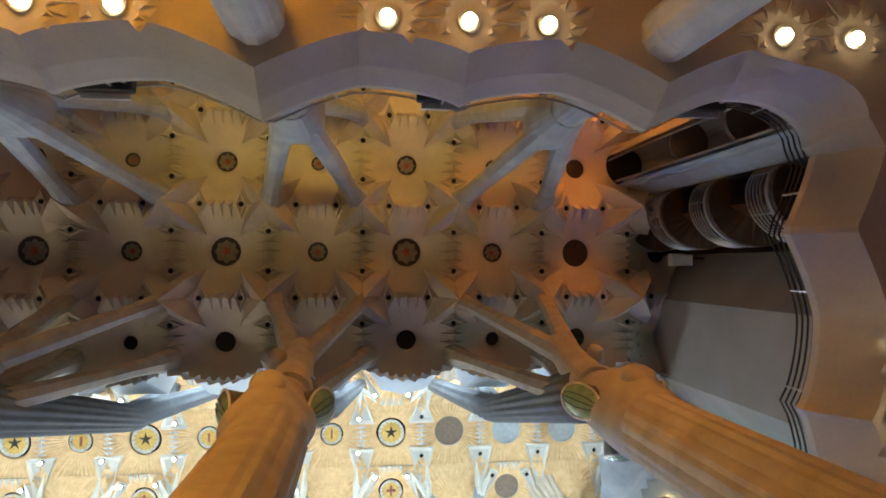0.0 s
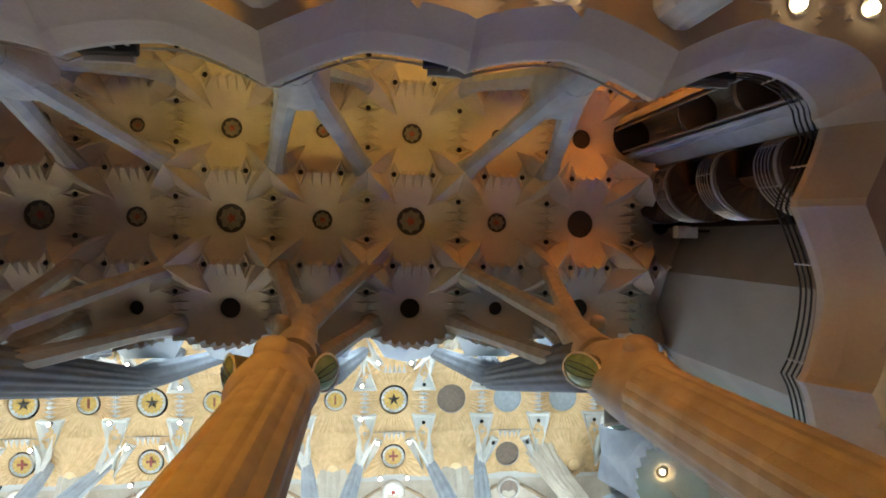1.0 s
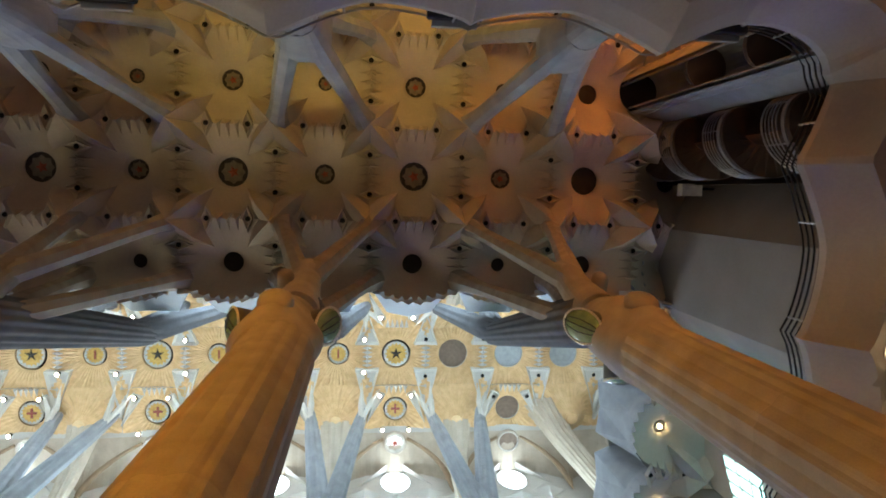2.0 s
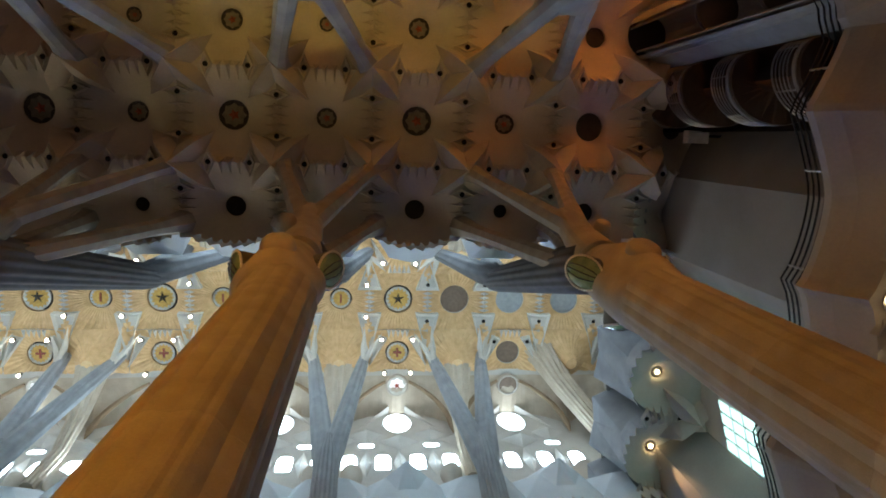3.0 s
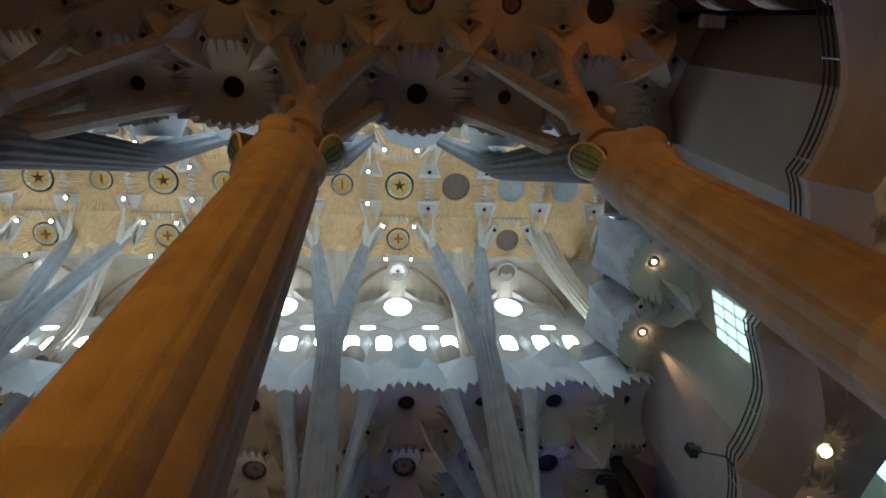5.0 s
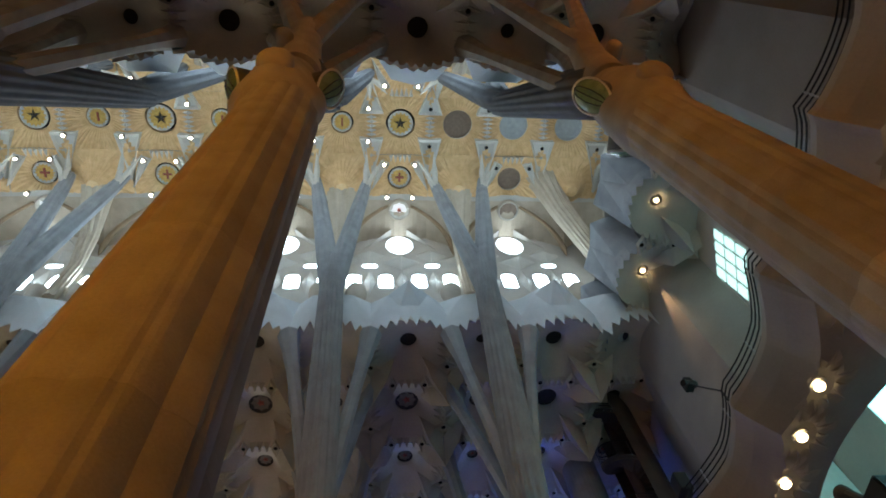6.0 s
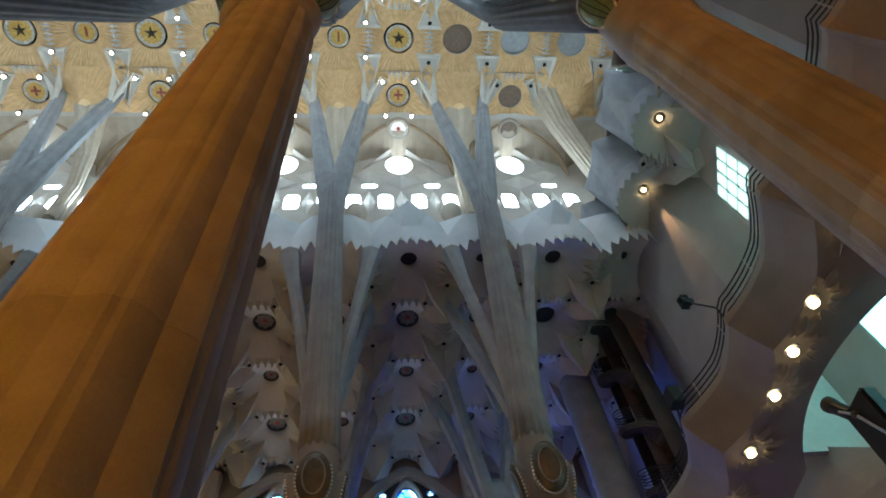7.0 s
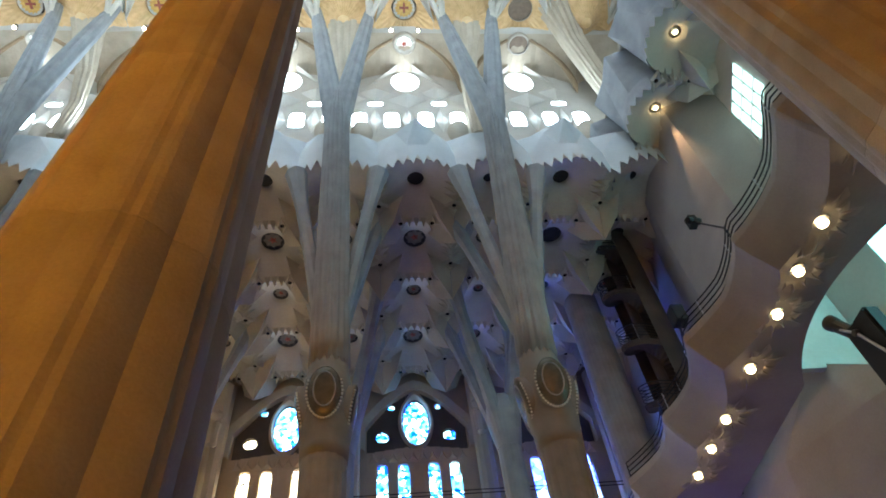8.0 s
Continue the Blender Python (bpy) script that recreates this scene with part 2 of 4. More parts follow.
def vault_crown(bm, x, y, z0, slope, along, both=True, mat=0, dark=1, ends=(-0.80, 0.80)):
    """A row of stone teeth over the joint of two cells, with a round hole at each end whose shade is a dark disc."""
    half = SPAN / 2
    ux, uy = (1, 0) if along == "x" else (0, 1)
    px, py = uy, ux
    for k in (-0.36, 0.0, 0.36):
        for s in ((1, -1) if both else (1,)):
            def at(u, v, dz):
                return bm.verts.new((x + ux * u + px * v, y + uy * u + py * v, z0 - drop(math.hypot(half - abs(v), u), 0.5, slope) + dz))
            a, b = at(k - 0.17, -0.22 * s, 0.03), at(k + 0.17, -0.22 * s, 0.03)
            c = at(k, 0.06 * s, -0.38)
            d = at(k, 0.52 * s, -0.02)
            for tri in ((a, c, b), (a, d, c), (b, c, d)):
                bm.faces.new(tri).material_index = mat
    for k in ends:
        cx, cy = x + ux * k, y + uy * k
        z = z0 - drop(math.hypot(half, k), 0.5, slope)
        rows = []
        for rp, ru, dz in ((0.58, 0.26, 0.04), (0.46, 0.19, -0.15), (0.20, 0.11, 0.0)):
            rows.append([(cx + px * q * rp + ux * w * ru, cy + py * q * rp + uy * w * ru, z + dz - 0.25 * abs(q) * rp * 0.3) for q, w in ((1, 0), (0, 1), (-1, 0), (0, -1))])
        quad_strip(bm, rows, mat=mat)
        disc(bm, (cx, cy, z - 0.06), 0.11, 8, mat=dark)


def medallion(x, y, z, r, style, group):
    """A round boss in the neck of a vault."""
    names = {"emblem": ("round vault boss with a red emblem in a dark toothed rim", EMBLEM_RED),
             "gold": ("gilded round vault boss with a white scalloped rim", EMBLEM_GOLD),
             "cross": ("gilded round vault boss with a cross and white rim", EMBLEM_GOLD),
             "star": ("gilded round vault boss with a dark star and white scalloped rim", EMBLEM_GOLD),
             "rose": ("round glazed rose lit by daylight with red centre", ROSE),
             "dark": ("round vault ring with stone rim, its depth shaded by a dark disc", DUSK),
             "dull": ("round dull stone vault disc in a dark rim", DISC_BROWN),
             "grey": ("round grey stone disc closing a vault ring", DISC_GREY),
             "brown": ("round brown disc closing a vault ring", DISC_BROWN)}
    label, face = names[style]
    ob = thing("vault_boss", label, "ceiling boss", group, at=(x, y, z))
    bm = bmesh.new()
    gilt = style in ("gold", "star", "cross")
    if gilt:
        # the boss hangs in a well; its back is near-black for the shade inside
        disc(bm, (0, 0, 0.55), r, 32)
        part("well", bm, RIM, ob, "back of the ring with the well's shade in its colour")
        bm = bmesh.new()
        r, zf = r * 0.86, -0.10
    else:
        zf = 0.0
    disc(bm, (0, 0, zf + 0.10), r, 32)
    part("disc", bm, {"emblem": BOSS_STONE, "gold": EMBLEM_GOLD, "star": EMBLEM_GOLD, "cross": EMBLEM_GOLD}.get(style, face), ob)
    if style in ("dark", "grey", "brown"):
        bm = bmesh.new()
        quad_strip(bm, [[(rr * math.cos(2 * math.pi * i / 32), rr * math.sin(2 * math.pi * i / 32), zz) for i in range(32)] for rr, zz in ((r * 1.0, 0.10), (r * 0.99, -0.06), (r * 1.08, -0.05))])
        part("rim", bm, STONE if style == "dark" else PALE, ob)
        return ob
    # scalloped rim
    bm = bmesh.new()
    n = 32 if gilt else 16
    near_r, far_r = (0.72, 0.90) if gilt else (0.66, 0.82)
    inner = [(r * (near_r if i % 2 else far_r) * math.cos(2 * math.pi * i / n), r * (near_r if i % 2 else far_r) * math.sin(2 * math.pi * i / n), zf + 0.02) for i in range(n)]
    outer = [(r * 1.0 * math.cos(2 * math.pi * i / n), r * 1.0 * math.sin(2 * math.pi * i / n), zf - 0.04) for i in range(n)]
    top = [(r * 1.0 * math.cos(2 * math.pi * i / n), r * 1.0 * math.sin(2 * math.pi * i / n), zf + 0.10) for i in range(n)]
    quad_strip(bm, [inner, outer, top])
    part("rim", bm, WHITE if style in ("gold", "star", "cross", "rose") else RIM, ob, "scalloped rim")
    bm = bmesh.new()
    if style == "star":
        pts = [bm.verts.new((r * (0.55 if i % 2 else 0.18) * math.cos(math.pi * i / 5 + 0.3), r * (0.55 if i % 2 else 0.18) * math.sin(math.pi * i / 5 + 0.3), zf + 0.01)) for i in range(10)]
        c = bm.verts.new((0, 0, zf - 0.05))
        for i in range(10):
            bm.faces.new((c, pts[(i + 1) % 10], pts[i]))
        part("emblem", bm, EMBLEM_GREEN, ob, "dark star")
    elif style in ("gold", "cross"):
        box(bm, (-r * 0.09, -r * 0.45, zf - 0.02), (r * 0.09, r * 0.45, zf + 0.06))
        if style == "cross":
            box(bm, (-r * 0.42, -r * 0.09, zf - 0.016), (r * 0.42, r * 0.09, zf + 0.064))
        part("emblem", bm, EMBLEM_RED, ob, "raised cross")
    else:
        pts = [bm.verts.new((r * (0.40 if i % 2 else 0.20) * math.cos(math.pi * i / 5), r * (0.40 if i % 2 else 0.20) * math.sin(math.pi * i / 5), 0.02)) for i in range(10)]
        c = bm.verts.new((0, 0, -0.04))
        for i in range(10):
            bm.faces.new((c, pts[(i + 1) % 10], pts[i]))
        part("emblem", bm, EMBLEM_RED, ob, "red emblem")
    return ob


AISLE_Z, AISLE_SLOPE = 30.0, 0.62


def aisle_vault(name, label, y_rows, open_row, open_side, x_cols):
    bm = bmesh.new()
    ys = [y * SPAN for y in y_rows]
    for i in x_cols:
        for y in ys:
            r0 = ring_radius(i, y)
            side = open_side if y == open_row else 0
            vault_cell(bm, i * SPAN, y, AISLE_Z, r0, AISLE_SLOPE, open_side=side)
    half = SPAN / 2
    for i in x_cols:
        for y in ys:
            if not (y == open_row and open_side > 0):
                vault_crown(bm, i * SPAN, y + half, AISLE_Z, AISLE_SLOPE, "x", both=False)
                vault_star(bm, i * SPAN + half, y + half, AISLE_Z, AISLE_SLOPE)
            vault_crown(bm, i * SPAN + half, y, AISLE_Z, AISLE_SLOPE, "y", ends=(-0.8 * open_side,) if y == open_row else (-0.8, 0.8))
    return tagged(mesh_ob(name, bm, [STONE, HOLE_SHADE]), label, "vault", kind="structure")


def ring_radius(i, y):
    if abs(y) < 0.1 or abs(y - 22.5) < 0.1 or abs(y - 30.0) < 0.1:
        return 0.61 if i % 2 == 0 else 0.42
    if i % 2 == 0:
        return 0.43
    return 0.30


NEAR_ROWS, FAR_ROWS = (-3, -2, -1, 0, 1), (5, 6, 7, 8, 9)
aisle_vault("ceiling_aisle", "brown stone aisle vault of star-shaped hyperboloids with toothed joints", NEAR_ROWS, SPAN, 1, BAYS)
aisle_vault("ceiling_far_aisle", "dark stone vault over the opposite aisle with star folds", FAR_ROWS, 5 * SPAN, -1, BAYS)

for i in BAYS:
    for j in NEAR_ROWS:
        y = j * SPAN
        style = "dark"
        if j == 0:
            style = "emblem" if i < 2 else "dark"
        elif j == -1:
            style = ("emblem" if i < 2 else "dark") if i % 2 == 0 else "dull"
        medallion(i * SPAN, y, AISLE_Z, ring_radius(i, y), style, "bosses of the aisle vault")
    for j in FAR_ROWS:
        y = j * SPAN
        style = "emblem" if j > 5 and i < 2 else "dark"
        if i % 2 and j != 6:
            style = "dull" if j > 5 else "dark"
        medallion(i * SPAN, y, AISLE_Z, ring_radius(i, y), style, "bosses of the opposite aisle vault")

# nave vault: gold fluted hyperboloids on the axis, smaller rings towards the windows
NAVE_Z, NAVE_Y = 44.3, 11.25
NAVE_BAYS = range(-9, 5)


def nave_cell(bm, cx, cy, z0, r0, slope, hx, hy0, hy1, na=96, nr=6, ribs=0.03, mat=0):
    rows = []
    for j in range(nr + 1):
        row = []
        for i in range(na):
            a = 2 * math.pi * (i + 0.5) / na
            c, s = math.cos(a), math.sin(a)
            hy = hy1 if s > 0 else hy0
            rb = min(hx / max(abs(c), 1e-6), hy / max(abs(s), 1e-6))
            f = (j / nr) ** 1.3
            r = r0 + (rb - r0) * f
            z = z0 - drop(r, r0 * 0.97, slope) - ribs * (1 if i % 2 else -1) * min(1, 3 * f)
            row.append((cx + r * c, cy + r * s, z))
        rows.append(row)
    rows.insert(0, [(cx + r0 * math.cos(2 * math.pi * (i + 0.5) / na), cy + r0 * math.sin(2 * math.pi * (i + 0.5) / na), z0 + 0.4) for i in range(na)])
    quad_strip(bm, rows, mat=mat)


def kite(bm, p, q, w, dip=0.14, hole_disc=True):
    """A pale triangular frame with a sunk face, wide at p and pointed at q."""
    p, q = Vector(p), Vector(q)
    side = Vector((-(q - p).y, (q - p).x, 0)).normalized() * w
    outer = [p - side, p + side, q]
    mid = (outer[0] + outer[1] + outer[2]) / 3
    hem = [bm.verts.new(v + Vector((0, 0, 0.45))) for v in outer]
    rim = [bm.verts.new(v - Vector((0, 0, 0.10))) for v in outer]
    inner = [bm.verts.new(mid.lerp(v, 0.76) + Vector((0, 0, dip))) for v in outer]
    for k in range(3):
        n = (k + 1) % 3
        bm.faces.new((hem[k], hem[n], rim[n], rim[k])).material_index = 2
        bm.faces.new((rim[k], rim[n], inner[n], inner[k])).material_index = 2
    bm.faces.new(inner).material_index = 1
    if not hole_disc:
        return
    # dark disc in place of a hole, the shade put into its colour
    c = p.lerp(q, 0.16)
    n = 10
    hole = [bm.verts.new((c.x + 0.13 * math.cos(2 * math.pi * k / n), c.y + 0.13 * math.sin(2 * math.pi * k / n), mid.z + dip - 0.06)) for k in range(n)]
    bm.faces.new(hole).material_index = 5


bm = bmesh.new()
for i in NAVE_BAYS:
    big = i % 2 == 0
    nave_cell(bm, i * SPAN, NAVE_Y, NAVE_Z, 0.95 if (big or i > 0) else 0.72, 0.42, SPAN / 2, SPAN / 2, SPAN / 2)
    for s in (-1, 1):
        if big:
            nave_cell(bm, i * SPAN, NAVE_Y + s * 3.65, NAVE_Z - 0.15, 0.80, 0.42, SPAN / 2, 1.775 if s > 0 else 1.1, 1.1 if s > 0 else 1.775, na=64)
            cy = NAVE_Y + s * 5.75
            quad_strip(bm, [[(i * SPAN + r * math.cos(q), cy + r * math.sin(q), z) for q in (2 * math.pi * k / 40 for k in range(40))] for r, z in ((0.62, 43.7), (0.62, 43.40), (0.68, 43.36), (0.74, 43.42), (0.76, 43.7))], mat=3)
        else:
            # fluted palm that gathers the vault into the forked column
            na, rows = 64, []
            for r, z in ((0.35, 41.7), (0.6, 42.2), (0.95, 42.7), (1.35, 43.1), (1.9, 43.45)):
                row = []
                for k in range(na):
                    a = 2 * math.pi * k / na
                    c, sn = math.cos(a), math.sin(a)
                    rr, zz = r, z - 0.05 * (k % 2)
                    if r > 1.5:
                        rr = min(SPAN / 2 / max(abs(c), 1e-6), (1.775 if sn * s < 0 else 1.1) / max(abs(sn), 1e-6))
                        zz = NAVE_Z - drop(math.hypot(rr * c, 1.875), 0.9, 0.42)
                    row.append((i * SPAN + rr * c, NAVE_Y + s * 3.65 + rr * sn, zz))
                rows.append(row)
            vs = quad_strip(bm, rows)
            bm.faces.new(vs[0])
    for s in (-1, 1):
        x = (i + 0.5) * SPAN
        kite(bm, (x, NAVE_Y + s * 0.80, 43.35), (x, NAVE_Y + s * (3.75 if s > 0 else 3.0), 43.05), 0.76, hole_disc=i >= 0)
        if big:
            for e in (-1, 1):
                kite(bm, (i * SPAN + e * 0.98, NAVE_Y + s * 2.35, 43.3), (i * SPAN + e * 1.85, NAVE_Y + s * 4.2, 43.0), 0.30, dip=0.08, hole_disc=i > 0)
    for k in range(5):
        y = NAVE_Y - 0.56 + 0.28 * k
        for s in (-1, 1):
            x = (i + 0.5) * SPAN
            v = [bm.verts.new(p) for p in ((x, y - 0.13, 43.4), (x, y + 0.13, 43.4), (x + s * 0.34, y, 43.45), (x + s * 0.1, y, 43.25))]
            for t in ((0, 3, 1), (0, 2, 3), (1, 3, 2)):
                bm.faces.new([v[q] for q in t]).material_index = 1
    if big:
        for s in (-1, 1):
            for k in (-0.6, -0.3, 0.0, 0.3, 0.6):
                x, y = i * SPAN + k, NAVE_Y + s * 1.9
                v = [bm.verts.new(p) for p in ((x - 0.14, y, 43.45), (x + 0.14, y, 43.45), (x, y + s * 0.55, 43.5), (x, y + s * 0.1, 43.25))]
                for t in ((0, 3, 1), (0, 2, 3), (1, 3, 2)):
                    bm.faces.new([v[q] for q in t]).material_index = 1
for s in (-1, 1):
    rows = []
    for q in range(9):
        f = q / 8
        row = []
        for k in range(169):
            x = -37.5 + 0.3125 * k
            u = abs((x / 7.5 + 0.5) % 1.0 - 0.5) * 2
            row.append((x, NAVE_Y + s * (4.7 + 3.3 * f), 43.72 - 0.25 * f - 2.0 * f * u * u + 0.035 * (-1) ** k * f - 0.5 * f * (1 - f) * math.cos(math.pi * u * 2)))
        rows.append(row)
    vs = [[bm.verts.new(p) for p in row] for row in rows]
    for q in range(8):
        for k in range(168):
            fc = bm.faces.new((vs[q][k], vs[q][k + 1], vs[q + 1][k + 1], vs[q + 1][k]))
            fc.material_index = 1 if q < 1 else 4
tagged(mesh_ob("ceiling_nave", bm, [GOLD, PALE, FIN, STONE, SHELL, HOLE_SHADE]), "golden fluted nave vault with pale kite-shaped fins", "vault", kind="structure")
for i in NAVE_BAYS:
    big = i % 2 == 0
    style = ("star" if big else "gold") if i < 1 else ("brown" if i == 1 else "grey")
    medallion(i * SPAN, NAVE_Y, NAVE_Z, 0.95 if (big or i > 0) else 0.72, style, "bosses of the nave vault")
    if big:
        medallion(i * SPAN, NAVE_Y + 3.65, NAVE_Z - 0.15, 0.80, "cross" if i < 1 else "brown", "bosses of the nave vault")
        medallion(i * SPAN, NAVE_Y + 5.75, 43.42, 0.62, "rose" if i < 1 else "brown", "bosses of the nave vault")

# ---------------------------------------------------------------- clerestory
def ellipse_pts(cx, cz, a, b, n, y):
    return [(cx + a * math.cos(2 * math.pi * k / n), y, cz + b * math.sin(2 * math.pi * k / n)) for k in range(n)]


def window_unit(parent, cx, cz, a, b, y, inward, square=0.0, glass=DAY, depth=0.7, splay=0.35, name="window", stone=None, head=0.8):
    """A splayed reveal, a pane and a rim; inward is the side of the room (+1 or -1 in y)."""
    n = 20

    def ring(sa, sb, yy):
        out = []
        for k in range(n):
            t = 2 * math.pi * k / n
            c, s = math.cos(t), math.sin(t)
            if square:
                c, s = math.copysign(abs(c) ** (square if s < 0 else head), c), math.copysign(abs(s) ** (square if s < 0 else head), s)
            out.append((cx + sa * c, yy, cz + sb * s))
        return out
    bm = bmesh.new()
    quad_strip(bm, [ring(a + splay, b + splay, y + inward * 0.25), ring(a + splay * 0.5, b + splay * 0.5, y + inward * 0.05), ring(a, b, y - inward * (depth - 0.3))])
    if stone:
        bm.clear()
        quad_strip(bm, [ring(a + 0.30, b + 0.30, y + inward * 0.012), ring(a + 0.06, b + 0.06, y + inward * 0.05), ring(a, b, y - inward * (depth - 0.3))])
    w = part(name, bm, stone or PALE, parent)
    bm = bmesh.new()
    vs = [bm.verts.new(p) for p in ring(a * 1.0, b * 1.0, y - inward * (depth - 0.32))]
    bm.faces.new(vs)
    part("pane", bm, glass, w, "bright frosted glass")
    return w


def clerestory(name, y, inward):
    wall = thing(name, "pale faceted clerestory wall with oval and arched windows", "wall", kind="structure")
    bm = bmesh.new()
    # wall sheet with openings is made as vertical strips between the window columns
    x0, x1 = BAYS[0] * SPAN - SPAN, 15.25
    holes = []
    for i in range(-10, 4, 2):
        cx = i * SPAN
        if cx > 11:
            continue
        holes.append((cx, 42.0, 0.90, 1.40, 0.0))
        for dx in (-1.95, 1.95):
            holes.append((cx + dx, 38.85, 0.45, 0.24, 0.6))
        for dx in (-2.9, -1.0, 1.0, 2.9):
            holes.append((cx + dx, 36.8, 0.44, 0.88, 0.3))
    return wall, holes, (x0, x1)


def holed_wall(parent, name, xr, zr, y, thick, inward, holes, mat, step=0.25, within=None, label=""):
    """A thick wall on a fine grid of cells; cells inside an opening are left out."""
    nx, nz = round((xr[1] - xr[0]) / step), round((zr[1] - zr[0]) / step)

    def inside(x, z):
        if within and not within(x, z):
            return True
        for cx, cz, a, b, sq in holes:
            e = 2.0 if not sq else 4.0
            if abs(x - cx) < a * 1.3 and abs((x - cx) / (a * 1.18)) ** e + abs((z - cz) / (b * 1.18)) ** e < 1:
                return True
        return False
    bm = bmesh.new()
    grid = {}

    def vert(i, k, side):
        key = (i, k, side)
        if key not in grid:
            x, z = xr[0] + i * step, zr[0] + k * step
            grid[key] = bm.verts.new((x, y - side * inward * thick, z))
        return grid[key]
    full = [[not inside(xr[0] + (i + 0.5) * step, zr[0] + (k + 0.5) * step) for k in range(nz)] for i in range(nx)]
    for i in range(nx):
        for k in range(nz):
            if not full[i][k]:
                continue
            for side in (0, 1):
                bm.faces.new([vert(i, k, side), vert(i + 1, k, side), vert(i + 1, k + 1, side), vert(i, k + 1, side)])
    return part(name, bm, mat, parent, label)


for nm, y, inward in (("wall_clerestory_far", 19.0, -1), ("wall_clerestory_near", 3.5, 1)):
    wall, holes, xr = clerestory(nm, y, inward)
    holed_wall(wall, "wall_sheet", xr, (33.0, 46.0), y, 0.45, inward, holes, PALE)
    for cx, cz, a, b, sq in holes:
        window_unit(wall, cx, cz, a, b, y, inward, square=sq, glass=DAY if sq else OVALDAY, depth=0.29, stone=PALE, head=0.6)
    for i in range(-8, 4, 2):
        cx, s = i * SPAN, inward
        if cx > 11:
            continue
        bm = bmesh.new()
        n = 20
        ring = [bm.verts.new((cx + 1.12 * math.cos(2 * math.pi * k / n), y + s * 0.10, 42.0 + 1.62 * math.sin(2 * math.pi * k / n))) for k in range(n)]
        R, A, L = bm.verts.new((cx + 2.5, y + s * 0.02, 41.2)), bm.verts.new((cx, y + s * 0.75, 44.0)), bm.verts.new((cx - 2.5, y + s * 0.02, 41.2))
        B1, B2 = bm.verts.new((cx + 1.1, y + s * 0.02, 39.6)), bm.verts.new((cx - 1.1, y + s * 0.02, 39.6))
        order = [(R, range(0, 3)), (A, range(3, 7)), (L, range(7, 12)), (B2, range(12, 15)), (B1, range(15, 18)), (R, range(18, 20))]
        seq = []
        for v, ks in order:
            for k in ks:
                bm.faces.new((ring[k], ring[(k + 1) % n], v))
                seq.append(v)
        for k in range(n):
            if seq[k] is not seq[(k + 1) % n]:
                bm.faces.new((ring[(k + 1) % n], seq[(k + 1) % n], seq[k]))
        part("window_hood", bm, PALE, wall, "folded stone hood round an oval window")
        for e in (-1, 1):
            bm = bmesh.new()
            arc = [(cx + e * (0.75 + 2.7 * math.sin(q * math.pi / 18)), y + s * (2.3 - 2.1 * q / 9), 43.45 - 3.3 * (1 - math.cos(q * math.pi / 18)) - 0.12 * q / 9) for q in range(10)]
            tube(bm, arc, [0.10 + 0.012 * q for q in range(9)] + [0.04], n=8)
            part("shell_rib", bm, ARCHRIB, wall, "brown curved stone rib")
    # folded diamonds between the windows
    for i in range(-8, 4, 2):
        for dx, dz, w, h, o in ((0, 39.35, 1.25, 1.0, 0.55), (-3.75, 39.6, 1.3, 1.2, 0.5), (-1.95, 40.35, 1.1, 1.05, 0.42), (1.95, 40.35, 1.1, 1.05, 0.42), (0, 36.7, 0.42, 1.6, 0.35), (-1.95, 36.7, 0.40, 1.6, 0.35), (1.95, 36.7, 0.40, 1.6, 0.35)):
            x = i * SPAN + dx
            bm = bmesh.new()
            v = [bm.verts.new(p) for p in ((x - w, y + inward * 0.02, dz), (x, y + inward * 0.02, dz + h), (x + w, y + inward * 0.02, dz), (x, y + inward * 0.02, dz - h), (x, y + inward * o, dz - 0.15 * h))]
            for k in range(4):
                bm.faces.new((v[k], v[(k + 1) % 4], v[4]))
            part("facet", bm, PALE, wall)
    for i in range(-9, 4, 2):
        bm = bmesh.new()
        x, s = i * SPAN, inward
        if i < 3:
            tube(bm, [(x, y + s * 0.5, 34.0), (x, y + s * 0.6, 37.5), (x, y + s * 1.5, 40.0), (x, y + s * 3.6, 42.4)], [0.34, 0.36, 0.5, 0.9], n=40, flutes=10, depth=0.09)
        else:
            tube(bm, [(13.5, y + s * 0.1, 34.8), (12.8, y + s * 0.6, 36.8), (11.6, y + s * 1.8, 39.4), (10.6, y + s * 2.9, 41.5), (10.2, y + s * 3.7, 42.9), (9.9, y + s * 4.3, 44.2)], [0.55, 0.58, 0.62, 0.72, 0.95, 1.3], n=64, flutes=16, depth=0.06)
        part("palm_stem", bm, SHELL, wall, "fluted stone stem behind the forked column" if i < 3 else "pale fluted beam that leans into the corner")
        for dx in (-1.875, 1.875):
            bm = bmesh.new()
            rows = []
            for q in range(5):
                f = q / 4 * math.pi / 2
                rows.append([(x + dx * 0.55 + 0.62 * math.cos(f) * math.cos(a), y + s * (0.05 + 0.75 * math.cos(f) * max(0, math.sin(a))), 35.2 - 1.5 * math.sin(f)) for a in (math.pi * k / 12 for k in range(13))])
            quad_strip(bm, rows, closed=False)
            part("niche_bowl", bm, STONE, wall, smooth=True)
    # faceted brackets that stand over the toothed rim of the aisle vault
    for i in BAYS:
        cx, s = i * SPAN, inward
        bm = bmesh.new()
        yb, lip = (18.75, 1.46) if s < 0 else (3.75, 0.85)
        n = 16
